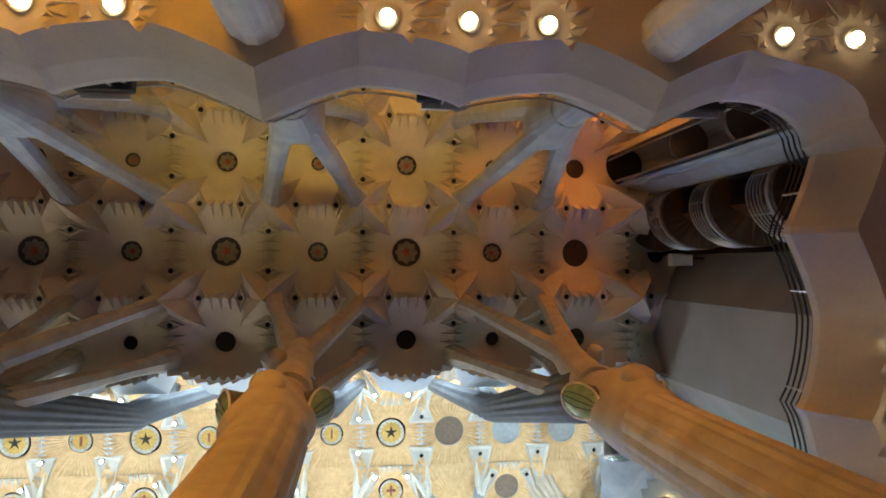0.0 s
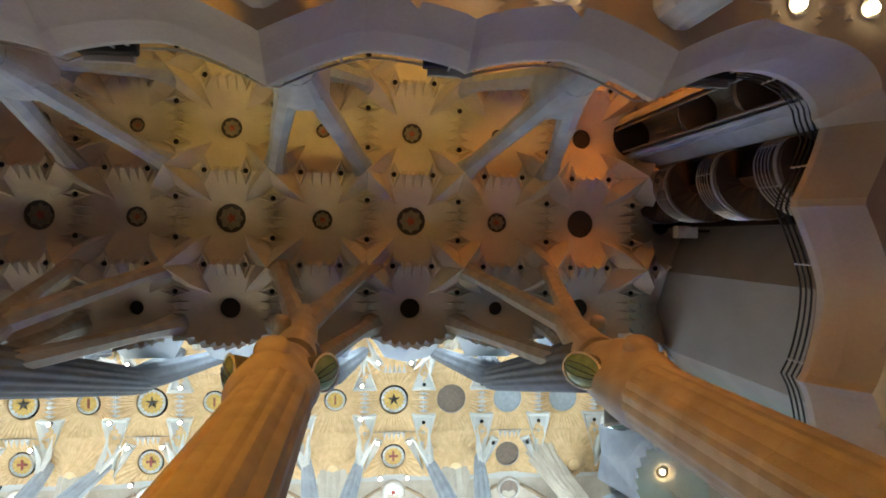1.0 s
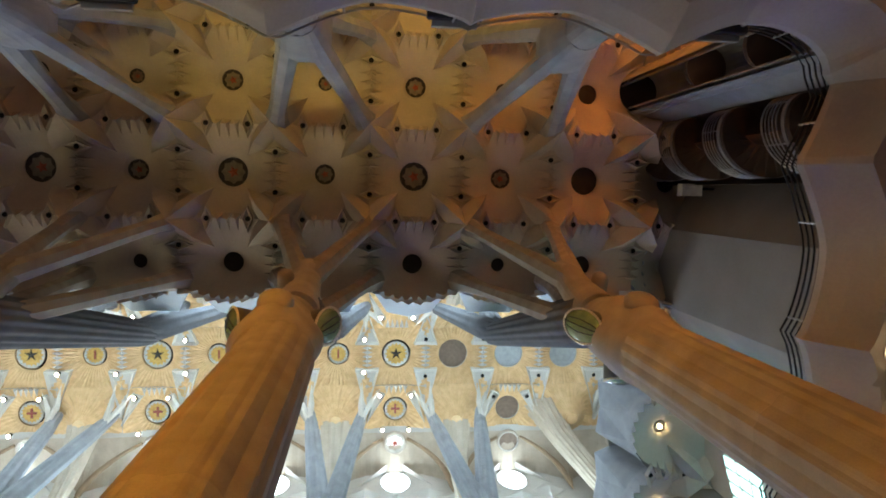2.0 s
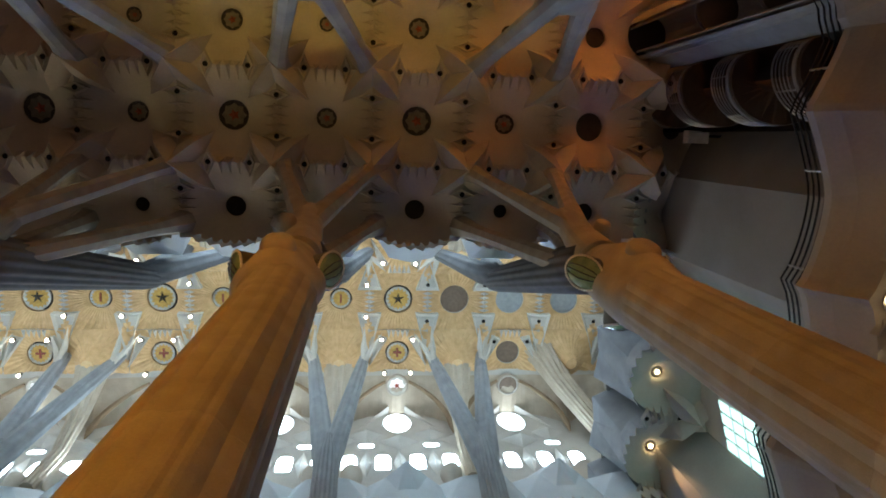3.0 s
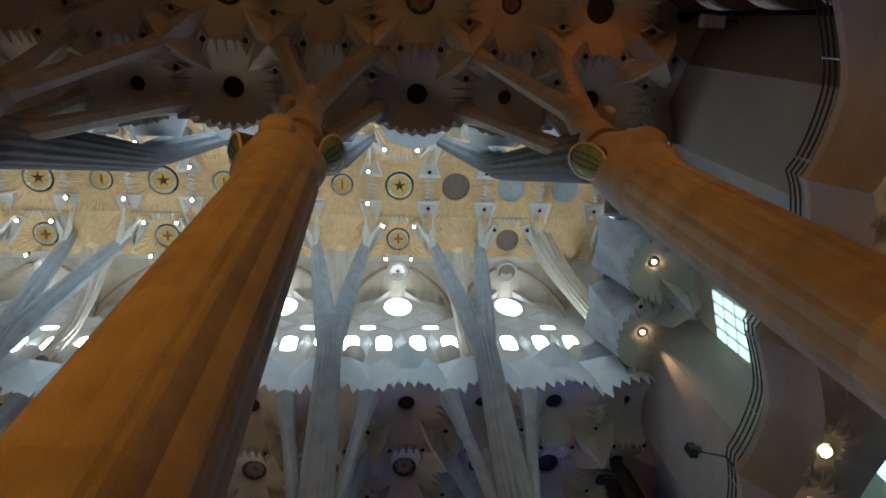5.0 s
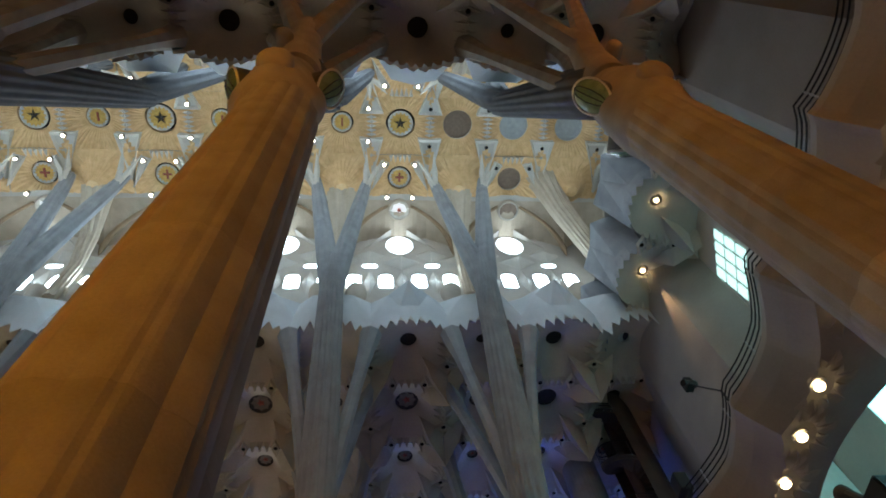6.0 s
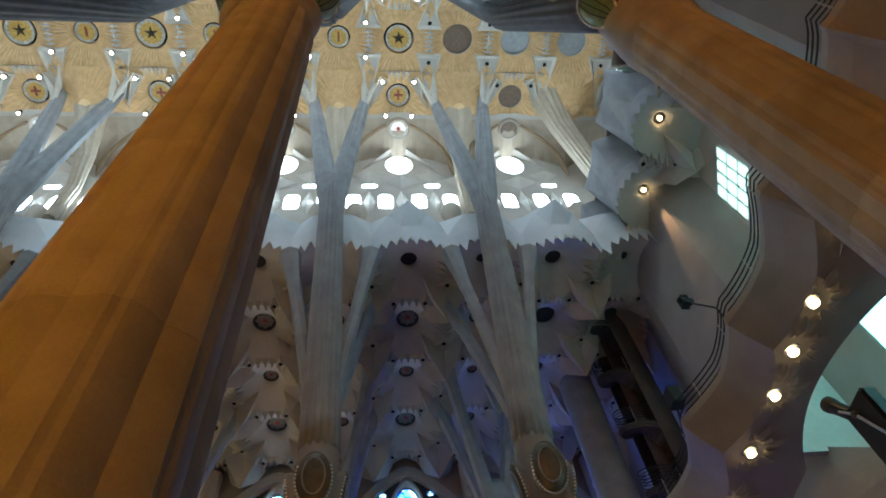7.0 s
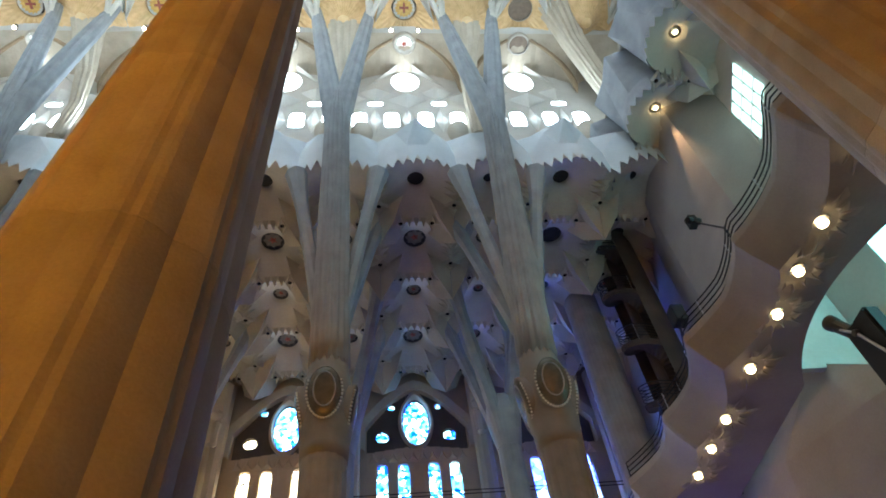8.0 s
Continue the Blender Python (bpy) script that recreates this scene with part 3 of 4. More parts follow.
        low = [(cx + 1.875 * (1 - 2 * k / n), yb + s * (lip + 0.02 + 0.6 * (1 - (1 - 2 * k / n) ** 2)), 28.85 - (0.55 + 0.35 * ((k * 7 + i * 3) % 5) / 4 if k % 2 else 0) - 0.45 * (1 - 2 * k / n) ** 2) for k in range(n + 1)]
        mid = [(cx + 1.875 * (1 - 2 * k / n), yb + s * (lip + 0.6 * (1 - (1 - 2 * k / n) ** 2)), 29.8) for k in range(n + 1)]
        V = [bm.verts.new(p) for p in low]
        W = [bm.verts.new(p) for p in mid]
        for k in range(n):
            bm.faces.new((V[k], V[k + 1], W[k + 1], W[k]))
        even, flare, lift = i % 2 == 0, 2.0 if s < 0 else 2.45, 0.0 if s < 0 else 0.8
        t = [bm.verts.new(p) for p in ((cx + 1.875, yb + s * 0.2, 33.4), (cx + 1.0, yb + s * 0.55, 33.3), (cx, yb + s * (0.95 if even else 0.3), 33.5), (cx - 1.0, yb + s * 0.55, 33.3), (cx - 1.875, yb + s * 0.2, 33.4))]
        m = [bm.verts.new(p) for p in ((cx + 1.0, yb + s * flare, 31.0 + lift), (cx, yb + s * (flare + (0.75 if s < 0 else 0.25) if even else flare), 31.2 + lift), (cx - 1.0, yb + s * flare, 31.0 + lift))]
        q = n // 4
        for k in range(0, q):
            bm.faces.new((W[k], W[k + 1], m[0]))
        for k in range(q, 2 * q):
            bm.faces.new((W[k], W[k + 1], m[1] if k >= q + 2 else m[0]))
        bm.faces.new((W[q + 2], m[1], m[0]))
        for k in range(2 * q, 3 * q):
            bm.faces.new((W[k], W[k + 1], m[1] if k < 3 * q - 2 else m[2]))
        bm.faces.new((W[3 * q - 2], m[2], m[1]))
        for k in range(3 * q, n):
            bm.faces.new((W[k], W[k + 1], m[2]))
        for tri in ((W[0], m[0], t[0]), (m[0], t[1], t[0]), (m[0], m[1], t[1]), (m[1], t[2], t[1]), (m[1], t[3], t[2]), (m[1], m[2], t[3]), (m[2], t[4], t[3]), (m[2], W[n], t[4])):
            bm.faces.new(tri)
        part("bracket", bm, BRACKET, wall, "folded pale stone bracket with toothed lower rim")

# ---------------------------------------------------------------- columns
def ridged(a, lobes, t):
    """Star section: flat faces that meet in soft ridges, doubled by a counter-turn."""
    u = (lobes * (a + t) / (2 * math.pi)) % 1.0
    v = (lobes * (a - t) / (2 * math.pi)) % 1.0
    return max(1 - abs(2 * u - 1), 1 - abs(2 * v - 1))


def fluted_drum(bm, x, y, z0, z1, r0, r1, n=96, lobes=8, depth=0.10, zs=4):
    rows = []
    for k in range(zs + 3):
        f = (0, 0.006, *[q / zs for q in range(1, zs)], 0.994, 1)[k]
        z, r = z0 + (z1 - z0) * f, r0 + (r1 - r0) * f
        t = 0.03 + 0.17 * (z / 16)
        cham = 0.996 if k in (0, zs + 2) else 1.0
        row = []
        for i in range(n):
            a = 2 * math.pi * i / n
            q = r * cham * (1 - depth + depth * ridged(a, lobes, t))
            row.append((x + q * math.cos(a), y + q * math.sin(a), z))
        rows.append(row)
    vs = quad_strip(bm, rows)
    bm.faces.new(vs[0][::-1]), bm.faces.new(vs[-1])


def capital(parent, x, y, z, mat, glass_dirs, knob_dir, low=13.9, ow=0.40, oh=0.84):
    """The knot of the column: an ovoid with oval lantern shields and round knobs."""
    bm = bmesh.new()
    rows = []
    n = 48
    near_knot = ((0, 0.68), (0.03, 0.69), (0.08, 0.77), (0.18, 0.87), (0.30, 0.91), (0.42, 0.90), (0.54, 0.85), (0.66, 0.77), (0.78, 0.67), (0.90, 0.57), (1.0, 0.48))
    far_knot = ((0, 0.775), (0.10, 0.78), (0.22, 0.81), (0.34, 0.88), (0.46, 0.92), (0.56, 0.90), (0.66, 0.84), (0.78, 0.76), (0.90, 0.70), (1.0, 0.66))
    for f, r in near_knot if knob_dir[1] < 0 else far_knot:
        zz, lobe = low + (z + 2.3 - low) * f, 0.075 * math.sin(math.pi * min(1.0, f * 1.5)) if f < 0.667 else 0.0
        rows.append([(x + r * (0.96 + lobe * math.cos(4 * a)) * math.cos(a), y + r * (0.96 + lobe * math.cos(4 * a)) * math.sin(a), zz) for a in (2 * math.pi * i / n for i in range(n))])
    vs = quad_strip(bm, rows)
    bm.faces.new(vs[0][::-1]), bm.faces.new(vs[-1])
    body = part("knot", bm, mat, parent, "swollen stone knot", smooth=True)
    for dx, dy in glass_dirs:
        out, s = Vector((dx, dy, 0)), Vector((-dy, dx, 0))
        lean = 0.17 if knob_dir[1] > 0 else 0.36
        d, u = (out - Vector((0, 0, lean))).normalized(), (out * lean + Vector((0, 0, 1))).normalized()
        c = Vector((x, y, z - 0.15)) + out * ((1.0 if abs(dy) > 0.5 else 0.84) if knob_dir[1] > 0 else 0.98)
        bm = bmesh.new()
        rows = []
        for r, o in ((0.80, -0.75), (0.94, -0.35), (1.0, -0.08), (1.0, 0.02), (0.95, 0.04)):
            rows.append([c + s * (ow * 1.04 * r * math.cos(a)) + u * (oh * 1.03 * r * math.sin(a)) + d * o for a in (2 * math.pi * i / 36 for i in range(36))])
        quad_strip(bm, rows)
        part("lantern_shield", bm, COLLAR if knob_dir[1] < 0 else mat, body, "oval dark metal collar" if knob_dir[1] < 0 else "oval stone collar", smooth=True)
        bm = bmesh.new()
        for k in range(44):
            a = 2 * math.pi * k / 44
            if knob_dir[1] > 0 and math.sin(a) > 0.45:
                continue
            p = c + s * (ow * 1.02 * math.cos(a)) + u * (oh * 1.01 * math.sin(a)) + d * 0.05
            bmesh.ops.create_icosphere(bm, subdivisions=1, radius=0.046 if knob_dir[1] > 0 else 0.036, matrix=Matrix.Translation(p))
        part("bead_rim", bm, BEAD, body, "rim of pale glass beads")
        bm = bmesh.new()
        rows = []
        for j in range(6):
            f = j / 5.0
            rows.append([c + s * (ow * 0.97 * math.cos(f * 1.5) * math.cos(a)) + u * (oh * 0.97 * math.cos(f * 1.5) * math.sin(a)) + d * (0.03 + 0.13 * math.sin(f * 1.5)) for a in (2 * math.pi * i / 24 for i in range(24))])
        vs = quad_strip(bm, rows)
        bm.faces.new(vs[-1])
        part("lens", bm, LENSG if knob_dir[1] < 0 else BRONZE, body, "green glass oval lens" if knob_dir[1] < 0 else "bronze oval lens", smooth=True)
        bm = bmesh.new()
        if knob_dir[1] > 0:
            loop = [c + s * (ow * 0.62 * math.cos(a)) + u * (oh * 0.66 * math.sin(a) + 0.04) + d * 0.13 for a in (2 * math.pi * k / 32 for k in range(33))]
            tube(bm, loop, [0.028] * 33, n=6)
            part("inner_rim", bm, STEEL, body, "thin pale inner rim")
            continue
        for k in range(5):
            w = -0.8 + 0.4 * k
            tube(bm, [c + s * (ow * 0.97 * w * math.cos(q)) + u * (oh * 0.97 * math.sin(q) * (1 - 0.05 * abs(w))) + d * (0.045 + 0.13 * math.cos(q) * (1 - w * w)) for q in (-1.4, -0.7, 0, 0.7, 1.4)], [0.012] * 5, n=5)
        part("lens_ribs", bm, BLACK, body, "thin dark glazing ribs")
    dx, dy = knob_dir
    for h, r, out, flat, aside in ((z - 1.0, 0.36, 0.84, 0.55, 0.0), (z + 2.45, 0.21, 0.90, 0.9, -0.22 if x < 0 else 0.30)):
        bm = bmesh.new()
        rows = []
        for q in range(9):
            e = q / 8 * math.pi / 2
            rows.append([Vector((r * math.cos(e) ** 0.5 * math.cos(a), -r * flat * math.sin(e), r * 1.25 * math.cos(e) ** 0.5 * math.sin(a))) for a in (2 * math.pi * k / 28 for k in range(28))])
        rows.insert(0, [Vector((p.x * 1.02, 0.3, p.z * 1.02)) for p in rows[0]])
        turn = Matrix.Rotation(math.pi if dy > 0 else 0.0, 4, "Z") @ Matrix.Rotation(radians(18), 4, "X")
        vs = quad_strip(bm, [[Vector((x + aside + dx * out, y + dy * out, h)) + turn @ p for p in row] for row in rows])
        bm.faces.new(vs[-1])
        part("knob", bm, mat, body, "round stone knob", smooth=True)
    return body


def branch(bm, p, q, r0, r1, sag=0.0, n=8, flutes=0, depth=0.0):
    p, q = Vector(p), Vector(q)
    pts, rad = [], []
    for k in range(9):
        f = k / 8
        c = p.lerp(q, f)
        c.z += sag * math.sin(math.pi * f)
        pts.append(c)
        flare = 1.0 + 1.1 * max(0.0, (f - 0.66) / 0.34) ** 2
        rad.append((r0 + (r1 - r0) * f) * flare)
    tube(bm, pts, rad, n=n, flutes=flutes, depth=depth)


def nave_column(x, y, s, label, mat, trunk_mat, group, knot=15.95, shift=0.0):
    """s: the side of the nave (+1 or -1 in y)."""
    col = thing("branching_pillar", label, "pillar", group)
    z = 0.0
    heights = [0.6, 2.2, 2.1, 2.3, 2.2, 2.3, 2.2]
    for h in heights:
        bm = bmesh.new()
        fluted_drum(bm, x, y, z + 0.0015, z + h - 0.0015, 0.76 - 0.002 * z, 0.76 - 0.002 * (z + h))
        part("drum", bm, mat, col, smooth=False)
        z += h
    sides = ((0.98, -0.2), (-0.98, -0.2), (0, 1)) if s > 0 else ((1, 0), (-1, 0), (0, -1))
    capital(col, x + shift, y, knot, mat, sides, (0, -s), low=13.7, ow=0.37 if s > 0 else 0.56, oh=0.66 if s > 0 else 0.94)
    # main trunk leans into the nave and forks under the vault
    foot, fork = (x, y, 17.6), (x, y + s * 3.0, 29.8)
    bm = bmesh.new()
    pts = [Vector(foot).lerp(Vector(fork), k / 10) for k in range(13)]
    tube(bm, pts, [0.70 - 0.016 * k for k in range(11)] + [0.46, 0.2], n=96, flutes=16, depth=0.045 if s > 0 else 0.07, twist=0.12)
    part("trunk", bm, trunk_mat, col, "fluted grey upper trunk", smooth=True)
    bm = bmesh.new()
    tube(bm, [(x, y - s * 0.20, 17.2), (x, y - s * 0.45, 18.6), (x, y - s * 0.78, 19.9), (x, y - s * 0.95, 20.7)], [0.56, 0.47, 0.40, 0.22], n=24)
    part("stem", bm, mat, col)
    for sx in (-1, 1):
        bm = bmesh.new()
        tip = (x + sx * 1.65, y + s * 4.1, 42.9)
        tube(bm, [Vector(fork).lerp(Vector(tip), k / 8) - (Vector((0, s * 0.30, 1.2)) if k == 0 else Vector((0, 0, 0))) for k in range(9)], [0.34] + [0.56 - 0.025 * k for k in range(1, 7)] + [0.36, 0.26], n=40, flutes=8, depth=0.08)
        part("fork_arm", bm, trunk_mat, col, "pale fluted fork arm tapering into the vault")
        # pale fins that run on into the kites of the vault
        for lx, ly, w in ((0.05 * sx, s * 1.9, 0.20), (sx * 1.2, s * 1.5, 0.17)):
            bm = bmesh.new()
            lean = Vector((lx, ly, 0))
            base = Vector((tip[0] - sx * 0.12, tip[1] - s * 0.1, 40.9))
            side = Vector((-ly, lx, 0)).normalized() * w
            knee = base + lean * 0.40 + Vector((0, 0, 1.5))
            v = [bm.verts.new(p) for p in (base + side * 0.6, base - side * 0.6, knee + side, knee - side, base + lean + Vector((0, 0, 2.3)), base + lean * 0.46 + Vector((0, 0, 1.35)))]
            for f in ((0, 5, 1), (0, 2, 5), (1, 5, 3), (2, 4, 5), (3, 5, 4), (2, 3, 4)):
                bm.faces.new([v[k] for k in f])
            part("fin", bm, FIN, col, "pale pointed stone fin")
        for sy, q in ((-s, 28.35), (s, 28.5 if s < 0 else 29.35)):
            bm = bmesh.new()
            end = (x + sx * SPAN / 2, y + sy * (SPAN / 2 - ((0.4 if s < 0 else 1.3) if sy == s else 0)), q - 0.35 if sy == s else q + 0.35)
            branch(bm, (x + sx * 0.08, y + sy * 0.72, 19.4) if sy == -s else (x + sx * 0.10, y + sy * 0.25, 18.3), end, 0.34, 0.25)
            part("branch", bm, mat if s > 0 else trunk_mat, col)
    return col


NAVE_X = [-33.75, -26.25, -18.75, -11.25, -3.56, 3.80]
for x in NAVE_X:
    nave_column(x, 3.75, 1, "tall fluted stone pillar branching into the aisle vault", GRANITE, TRUNK, "columns beside the nave", shift={-3.56: -0.15, 3.80: 0.12}.get(x, 0.0))
for x in (-33.75, -26.25, -18.75, -11.25, -3.75, 3.75):
    nave_column(x, 18.75, -1, "tall fluted grey pillar with oval lanterns and forked top", FARBASE, FARSTONE, "columns across the nave", knot=15.9)


def aisle_column(x, y, label, mat, group, node=20.6, r=0.55):
    col = thing("branching_pillar", label, "pillar", group)
    z = 0.0
    for h in (0.5, 3.0, 3.0, 3.0, 3.0, 3.0, node - 1.6 - 15.5):
        bm = bmesh.new()
        fluted_drum(bm, x, y, z + 0.006, z + h - 0.006, r, r, n=36, lobes=6)
        part("drum", bm, mat, col)
        z += h
    bm = bmesh.new()
    rows = []
    for f, rr in ((0, r), (0.25, r * 1.25), (0.6, r * 1.55), (0.85, r * 1.45), (1.0, r * 0.9)):
        rows.append([(x + rr * math.cos(a) * (1 + 0.12 * f * math.cos(4 * a + math.pi)), y + rr * math.sin(a) * (1 + 0.12 * f * math.cos(4 * a + math.pi)), node - 1.6 + 2.9 * f) for a in (2 * math.pi * k / 24 for k in range(24))])
    vs = quad_strip(bm, rows)
    bm.faces.new(vs[-1])
    part("knot", bm, mat, col)
    for sx in (-1, 1):
        for sy in (-1, 1):
            bm = bmesh.new()
            branch(bm, (x + sx * 0.35, y + sy * 0.35, node - 0.2), (x + sx * SPAN / 2, y + sy * SPAN / 2, 28.7), 0.36, 0.29, n=8)
            part("branch", bm, mat, col)
    return col


for x in (-33.75, -26.25, -18.75, -11.25, -3.75, 3.75):
    aisle_column(x, -3.75, "grey stone pillar rising past the gallery into four branches", BASALT, "columns of the outer aisle")
    aisle_column(x, 26.25, "grey stone pillar with four branches in the opposite aisle", BASALT, "columns of the opposite aisle")

# ---------------------------------------------------------------- singers' gallery
def edge_y(x):
    """Scalloped front of the gallery along the aisle."""
    u = (x / 7.5 + 0.5) % 1.0 - 0.5
    u = abs(u) * 7.5
    if u < 1.9:
        return -2.56 - 0.33 * math.sin(math.pi * 0.5 * u / 1.9) ** 0.7
    return -2.89 + 0.72 * ((u - 1.9) / 1.85) ** 1.35


def edge_x(y):
    """The same front across the facade."""
    u = ((y - 3.5) / 7.32 + 0.5) % 1.0 - 0.5
    u = abs(u) * 7.32
    if u < 1.85:
        return 7.10 + 0.42 * math.sin(math.pi * 0.5 * u / 1.85) ** 0.7
    return 7.52 - 0.68 * ((u - 1.85) / 1.81) ** 1.35


front = [(x, edge_y(x)) for x in [-36 + 0.15 * k for k in range(int((36 + 5.6) / 0.15))]]
front += [(5.75 + 1.55 * math.sin(a), -2.86 + 0.85 * (1 - math.cos(a)) ** 1.0 * 1.1) for a in [math.pi / 2 * k / 12 for k in range(1, 13)]]
front += [(edge_x(y), y) for y in [-1.75 + 0.15 * k for k in range(int((36 + 1.75) / 0.15))]]


def offset_front(d):
    """The front line moved d metres away from the room."""
    out = []
    for k, (x, y) in enumerate(front):
        if y < -1.9 and x < 5.7:
            out.append((x, y - d))
        elif y < -1.9 or (x > 5.6 and y < -1.75):
            out.append((x + d * 0.75, y - d * 0.6))
        else:
            out.append((x + d, y))
    return out


gallery = thing("singers_gallery", "grey stone gallery with a scalloped parapet and lamps below", "gallery", kind="structure")
bm = bmesh.new()
prof = [(0.10, 14.55), (0.0, 14.45), (-0.02, 14.2), (0.22, 13.75), (0.52, 13.35), (0.66, 13.15)]
quad_strip(bm, [[(x, y, z) for x, y in offset_front(d)] for d, z in prof], closed=False)
quad_strip(bm, [[(x, y, 14.55) for x, y in offset_front(0.10)], [(x, y, 14.5) for x, y in offset_front(0.45)], [(x, y, 13.6) for x, y in offset_front(0.5)]], closed=False)
part("parapet", bm, GALLERY, gallery, "sloping grey scalloped parapet")
bm = bmesh.new()
far_edge = []
for (x, y), (x2, y2) in zip(offset_front(0.66), offset_front(1.0)):
    if y2 < -2.6 and x < 5.9:
        far_edge.append((x, -11.2))
    elif y2 < -1.4:
        far_edge.append((11.2, -11.2))
    else:
        far_edge.append((min(9.4 + 0.09 * (y - 12.2) ** 2, 10.3), y) if y > 4 else (10.9, y))
quad_strip(bm, [[(x, y, 13.15) for x, y in offset_front(0.66)], [(x, y, 13.22) for x, y in far_edge]], closed=False)
quad_strip(bm, [[(x, y, 13.6) for x, y in offset_front(0.5)], [(x, y, 13.6) for x, y in far_edge], [(x, y, 13.22) for x, y in far_edge]], closed=False)
part("slab", bm, WALL, gallery, "gallery floor slab, lit warm from below")


def star_relief(x, y, z, turn=0.0):
    """Folded star in the soffit round a lamp."""
    bm = bmesh.new()
    n = 14
    for k in range(n):
        a = 2 * math.pi * k / n + turn
        d, s = Vector((math.cos(a), math.sin(a), 0)), Vector((-math.sin(a), math.cos(a), 0))
        c = Vector((x, y, z))
        far_r = 1.0 if k % 2 else 0.74
        # the side towards the parapet has room for short teeth only
        room = d.y if x < 8 else -d.x
        if room > 0.05:
            far_r = min(far_r, 0.26 / room)
        if far_r < 0.5:
            continue
        v = [bm.verts.new(p) for p in (c + d * 0.40 + s * 0.075, c + d * 0.40 - s * 0.075, c + d * far_r, c + d * (0.40 + 0.35 * (far_r - 0.4)) - Vector((0, 0, 0.035)))]
        for t in ((0, 1, 3), (0, 3, 2), (1, 2, 3)):
            bm.faces.new([v[q] for q in t])
        w = [bm.verts.new(p) for p in (c + d * far_r * 0.55 + s * 0.13, c + d * far_r + s * 0.24, c + d * far_r * 0.8 + s * 0.20 - Vector((0, 0, 0.022)))]
        bm.faces.new((v[2], w[2], w[1])), bm.faces.new((v[2], w[0], w[2]))
    return bm


def downlight(x, y, z, group, r=0.15):
    ob = thing("downlight", "round lit downlight in a stone soffit with pale rim", "lamp", group, at=(0, 0, 0))
    bm = bmesh.new()
    quad_strip(bm, [[(x + rr * math.cos(2 * math.pi * k / 24), y + rr * math.sin(2 * math.pi * k / 24), z + dz) for k in range(24)] for rr, dz in ((r * 1.5, 0.0), (r * 1.42, -0.03), (r, -0.03), (r * 0.95, 0.0))])
    rim = part("rim", bm, STEEL, ob, "metal rim")
    bm = bmesh.new()
    bmesh.ops.create_uvsphere(bm, u_segments=16, v_segments=8, radius=r * 0.85, matrix=Matrix.Translation((x, y, z - 0.085)) @ Matrix.Diagonal((1, 1, 0.6, 1)))
    part("bulb", bm, BULB, rim, "glowing lamp glass")
    return ob


soffit_lamps = [(7.5 * k + dx, -3.8) for k in range(-3, 2) for dx in (-1.46, 0.0, 1.46)]
soffit_lamps += [(8.26, c + dy) for c in (3.5, 10.85, 18.1, 25.4) for dy in (-1.46, 0.0, 1.46)] + [(8.26, 14.4), (8.26, 7.2)]
for x, y in soffit_lamps:
    downlight(x, y, 13.14, "downlights under the gallery")
    part("star_relief", star_relief(x, y, 13.14), WALL, gallery)

# rails on the parapet
rail = thing("gallery_rail", "black steel rail of parallel bars along the gallery parapet", "railing")
pts = offset_front(0.12)
for dz in (0.04, 0.22, 0.40, 0.58):
    bm = bmesh.new()
    tube(bm, [(x, y, 14.55 + dz) for x, y in pts[::2] if x > 5.2], [0.022] * len([1 for x, y in pts[::2] if x > 5.2]), n=6)
    part("bar", bm, BLACK, rail)
bm = bmesh.new()
low_pts = [(x, y + 0.11, 14.82) for x, y in pts[::2] if x <= 5.4]
tube(bm, low_pts, [0.028] * len(low_pts), n=6)
part("handrail", bm, STEEL, rail, "thin steel handrail")
for k in range(0, len(pts), 14):
    x, y = pts[k]
    bm = bmesh.new()
    tube(bm, [(x, y if x > 5.2 else y + 0.11, 14.4), (x, y if x > 5.2 else y + 0.11, 15.16 if x > 5.2 else 14.82)], [0.025, 0.025], n=6)
    part("post", bm, STEEL, rail)

# ---------------------------------------------------------------- facade end
facade = thing("wall_facade", "folded stone end wall with tall flat panels", "wall", kind="structure")


def panel(name, a, b, z0, z1, mat, thick=0.35, label=""):
    """One flat upright wall panel from plan point a to b, thick to the outside."""
    (x0, y0), (x1, y1) = a, b
    bm = bmesh.new()
    rows = [[(x0, y0, z), (x1, y1, z), (x1 + thick, y1, z), (x0 + thick, y0, z)] for z in (z0, z1)]
    vs = quad_strip(bm, rows)
    bm.faces.new(vs[0][::-1]), bm.faces.new(vs[1])
    return part(name, bm, mat, facade, label)


NEAR_PLAN = [(13.4, -11.2), (12.9, -3.0), (12.5, -0.3), (11.1, 2.0), (11.2, 5.4), (13.2, 7.6)]
FAR_PLAN = [(13.4, 13.43), (12.0, 15.04), (12.0, 19.9), (13.0, 22.6), (13.2, 25.5), (13.4, 33.7)]
for plan, z0 in ((NEAR_PLAN, 0.0), (FAR_PLAN, 17.5)):
    for a, b in zip(plan, plan[1:]):
        panel("panel", a, b, z0, 30.6, FACADE if z0 == 0.0 else WALL)
panel("low_wall", (13.0, 8.0), (13.0, 33.0), 0, 17.5, PALE, label="pale wall of the side chapel lit teal")
# cross wall added to keep the teal light out of the far aisle
bm = bmesh.new()
box(bm, (10.3, 15.2, 13.7), (12.95, 15.4, 17.6))
box(bm, (11.3, 15.2, 0.0), (12.95, 15.4, 13.695))
part("chapel_baffle", bm, PALE, facade, "pale cross wall added to keep the teal light in the chapel")
# backing wall added behind the glowing panel, out of view
bm = bmesh.new()
box(bm, (11.2, 8.0, 0), (13.4, 8.2, 17.5))
part("fill_backing", bm, WALL, facade)
# unseen glowing panel added to light the chapel wall teal
bm = bmesh.new()
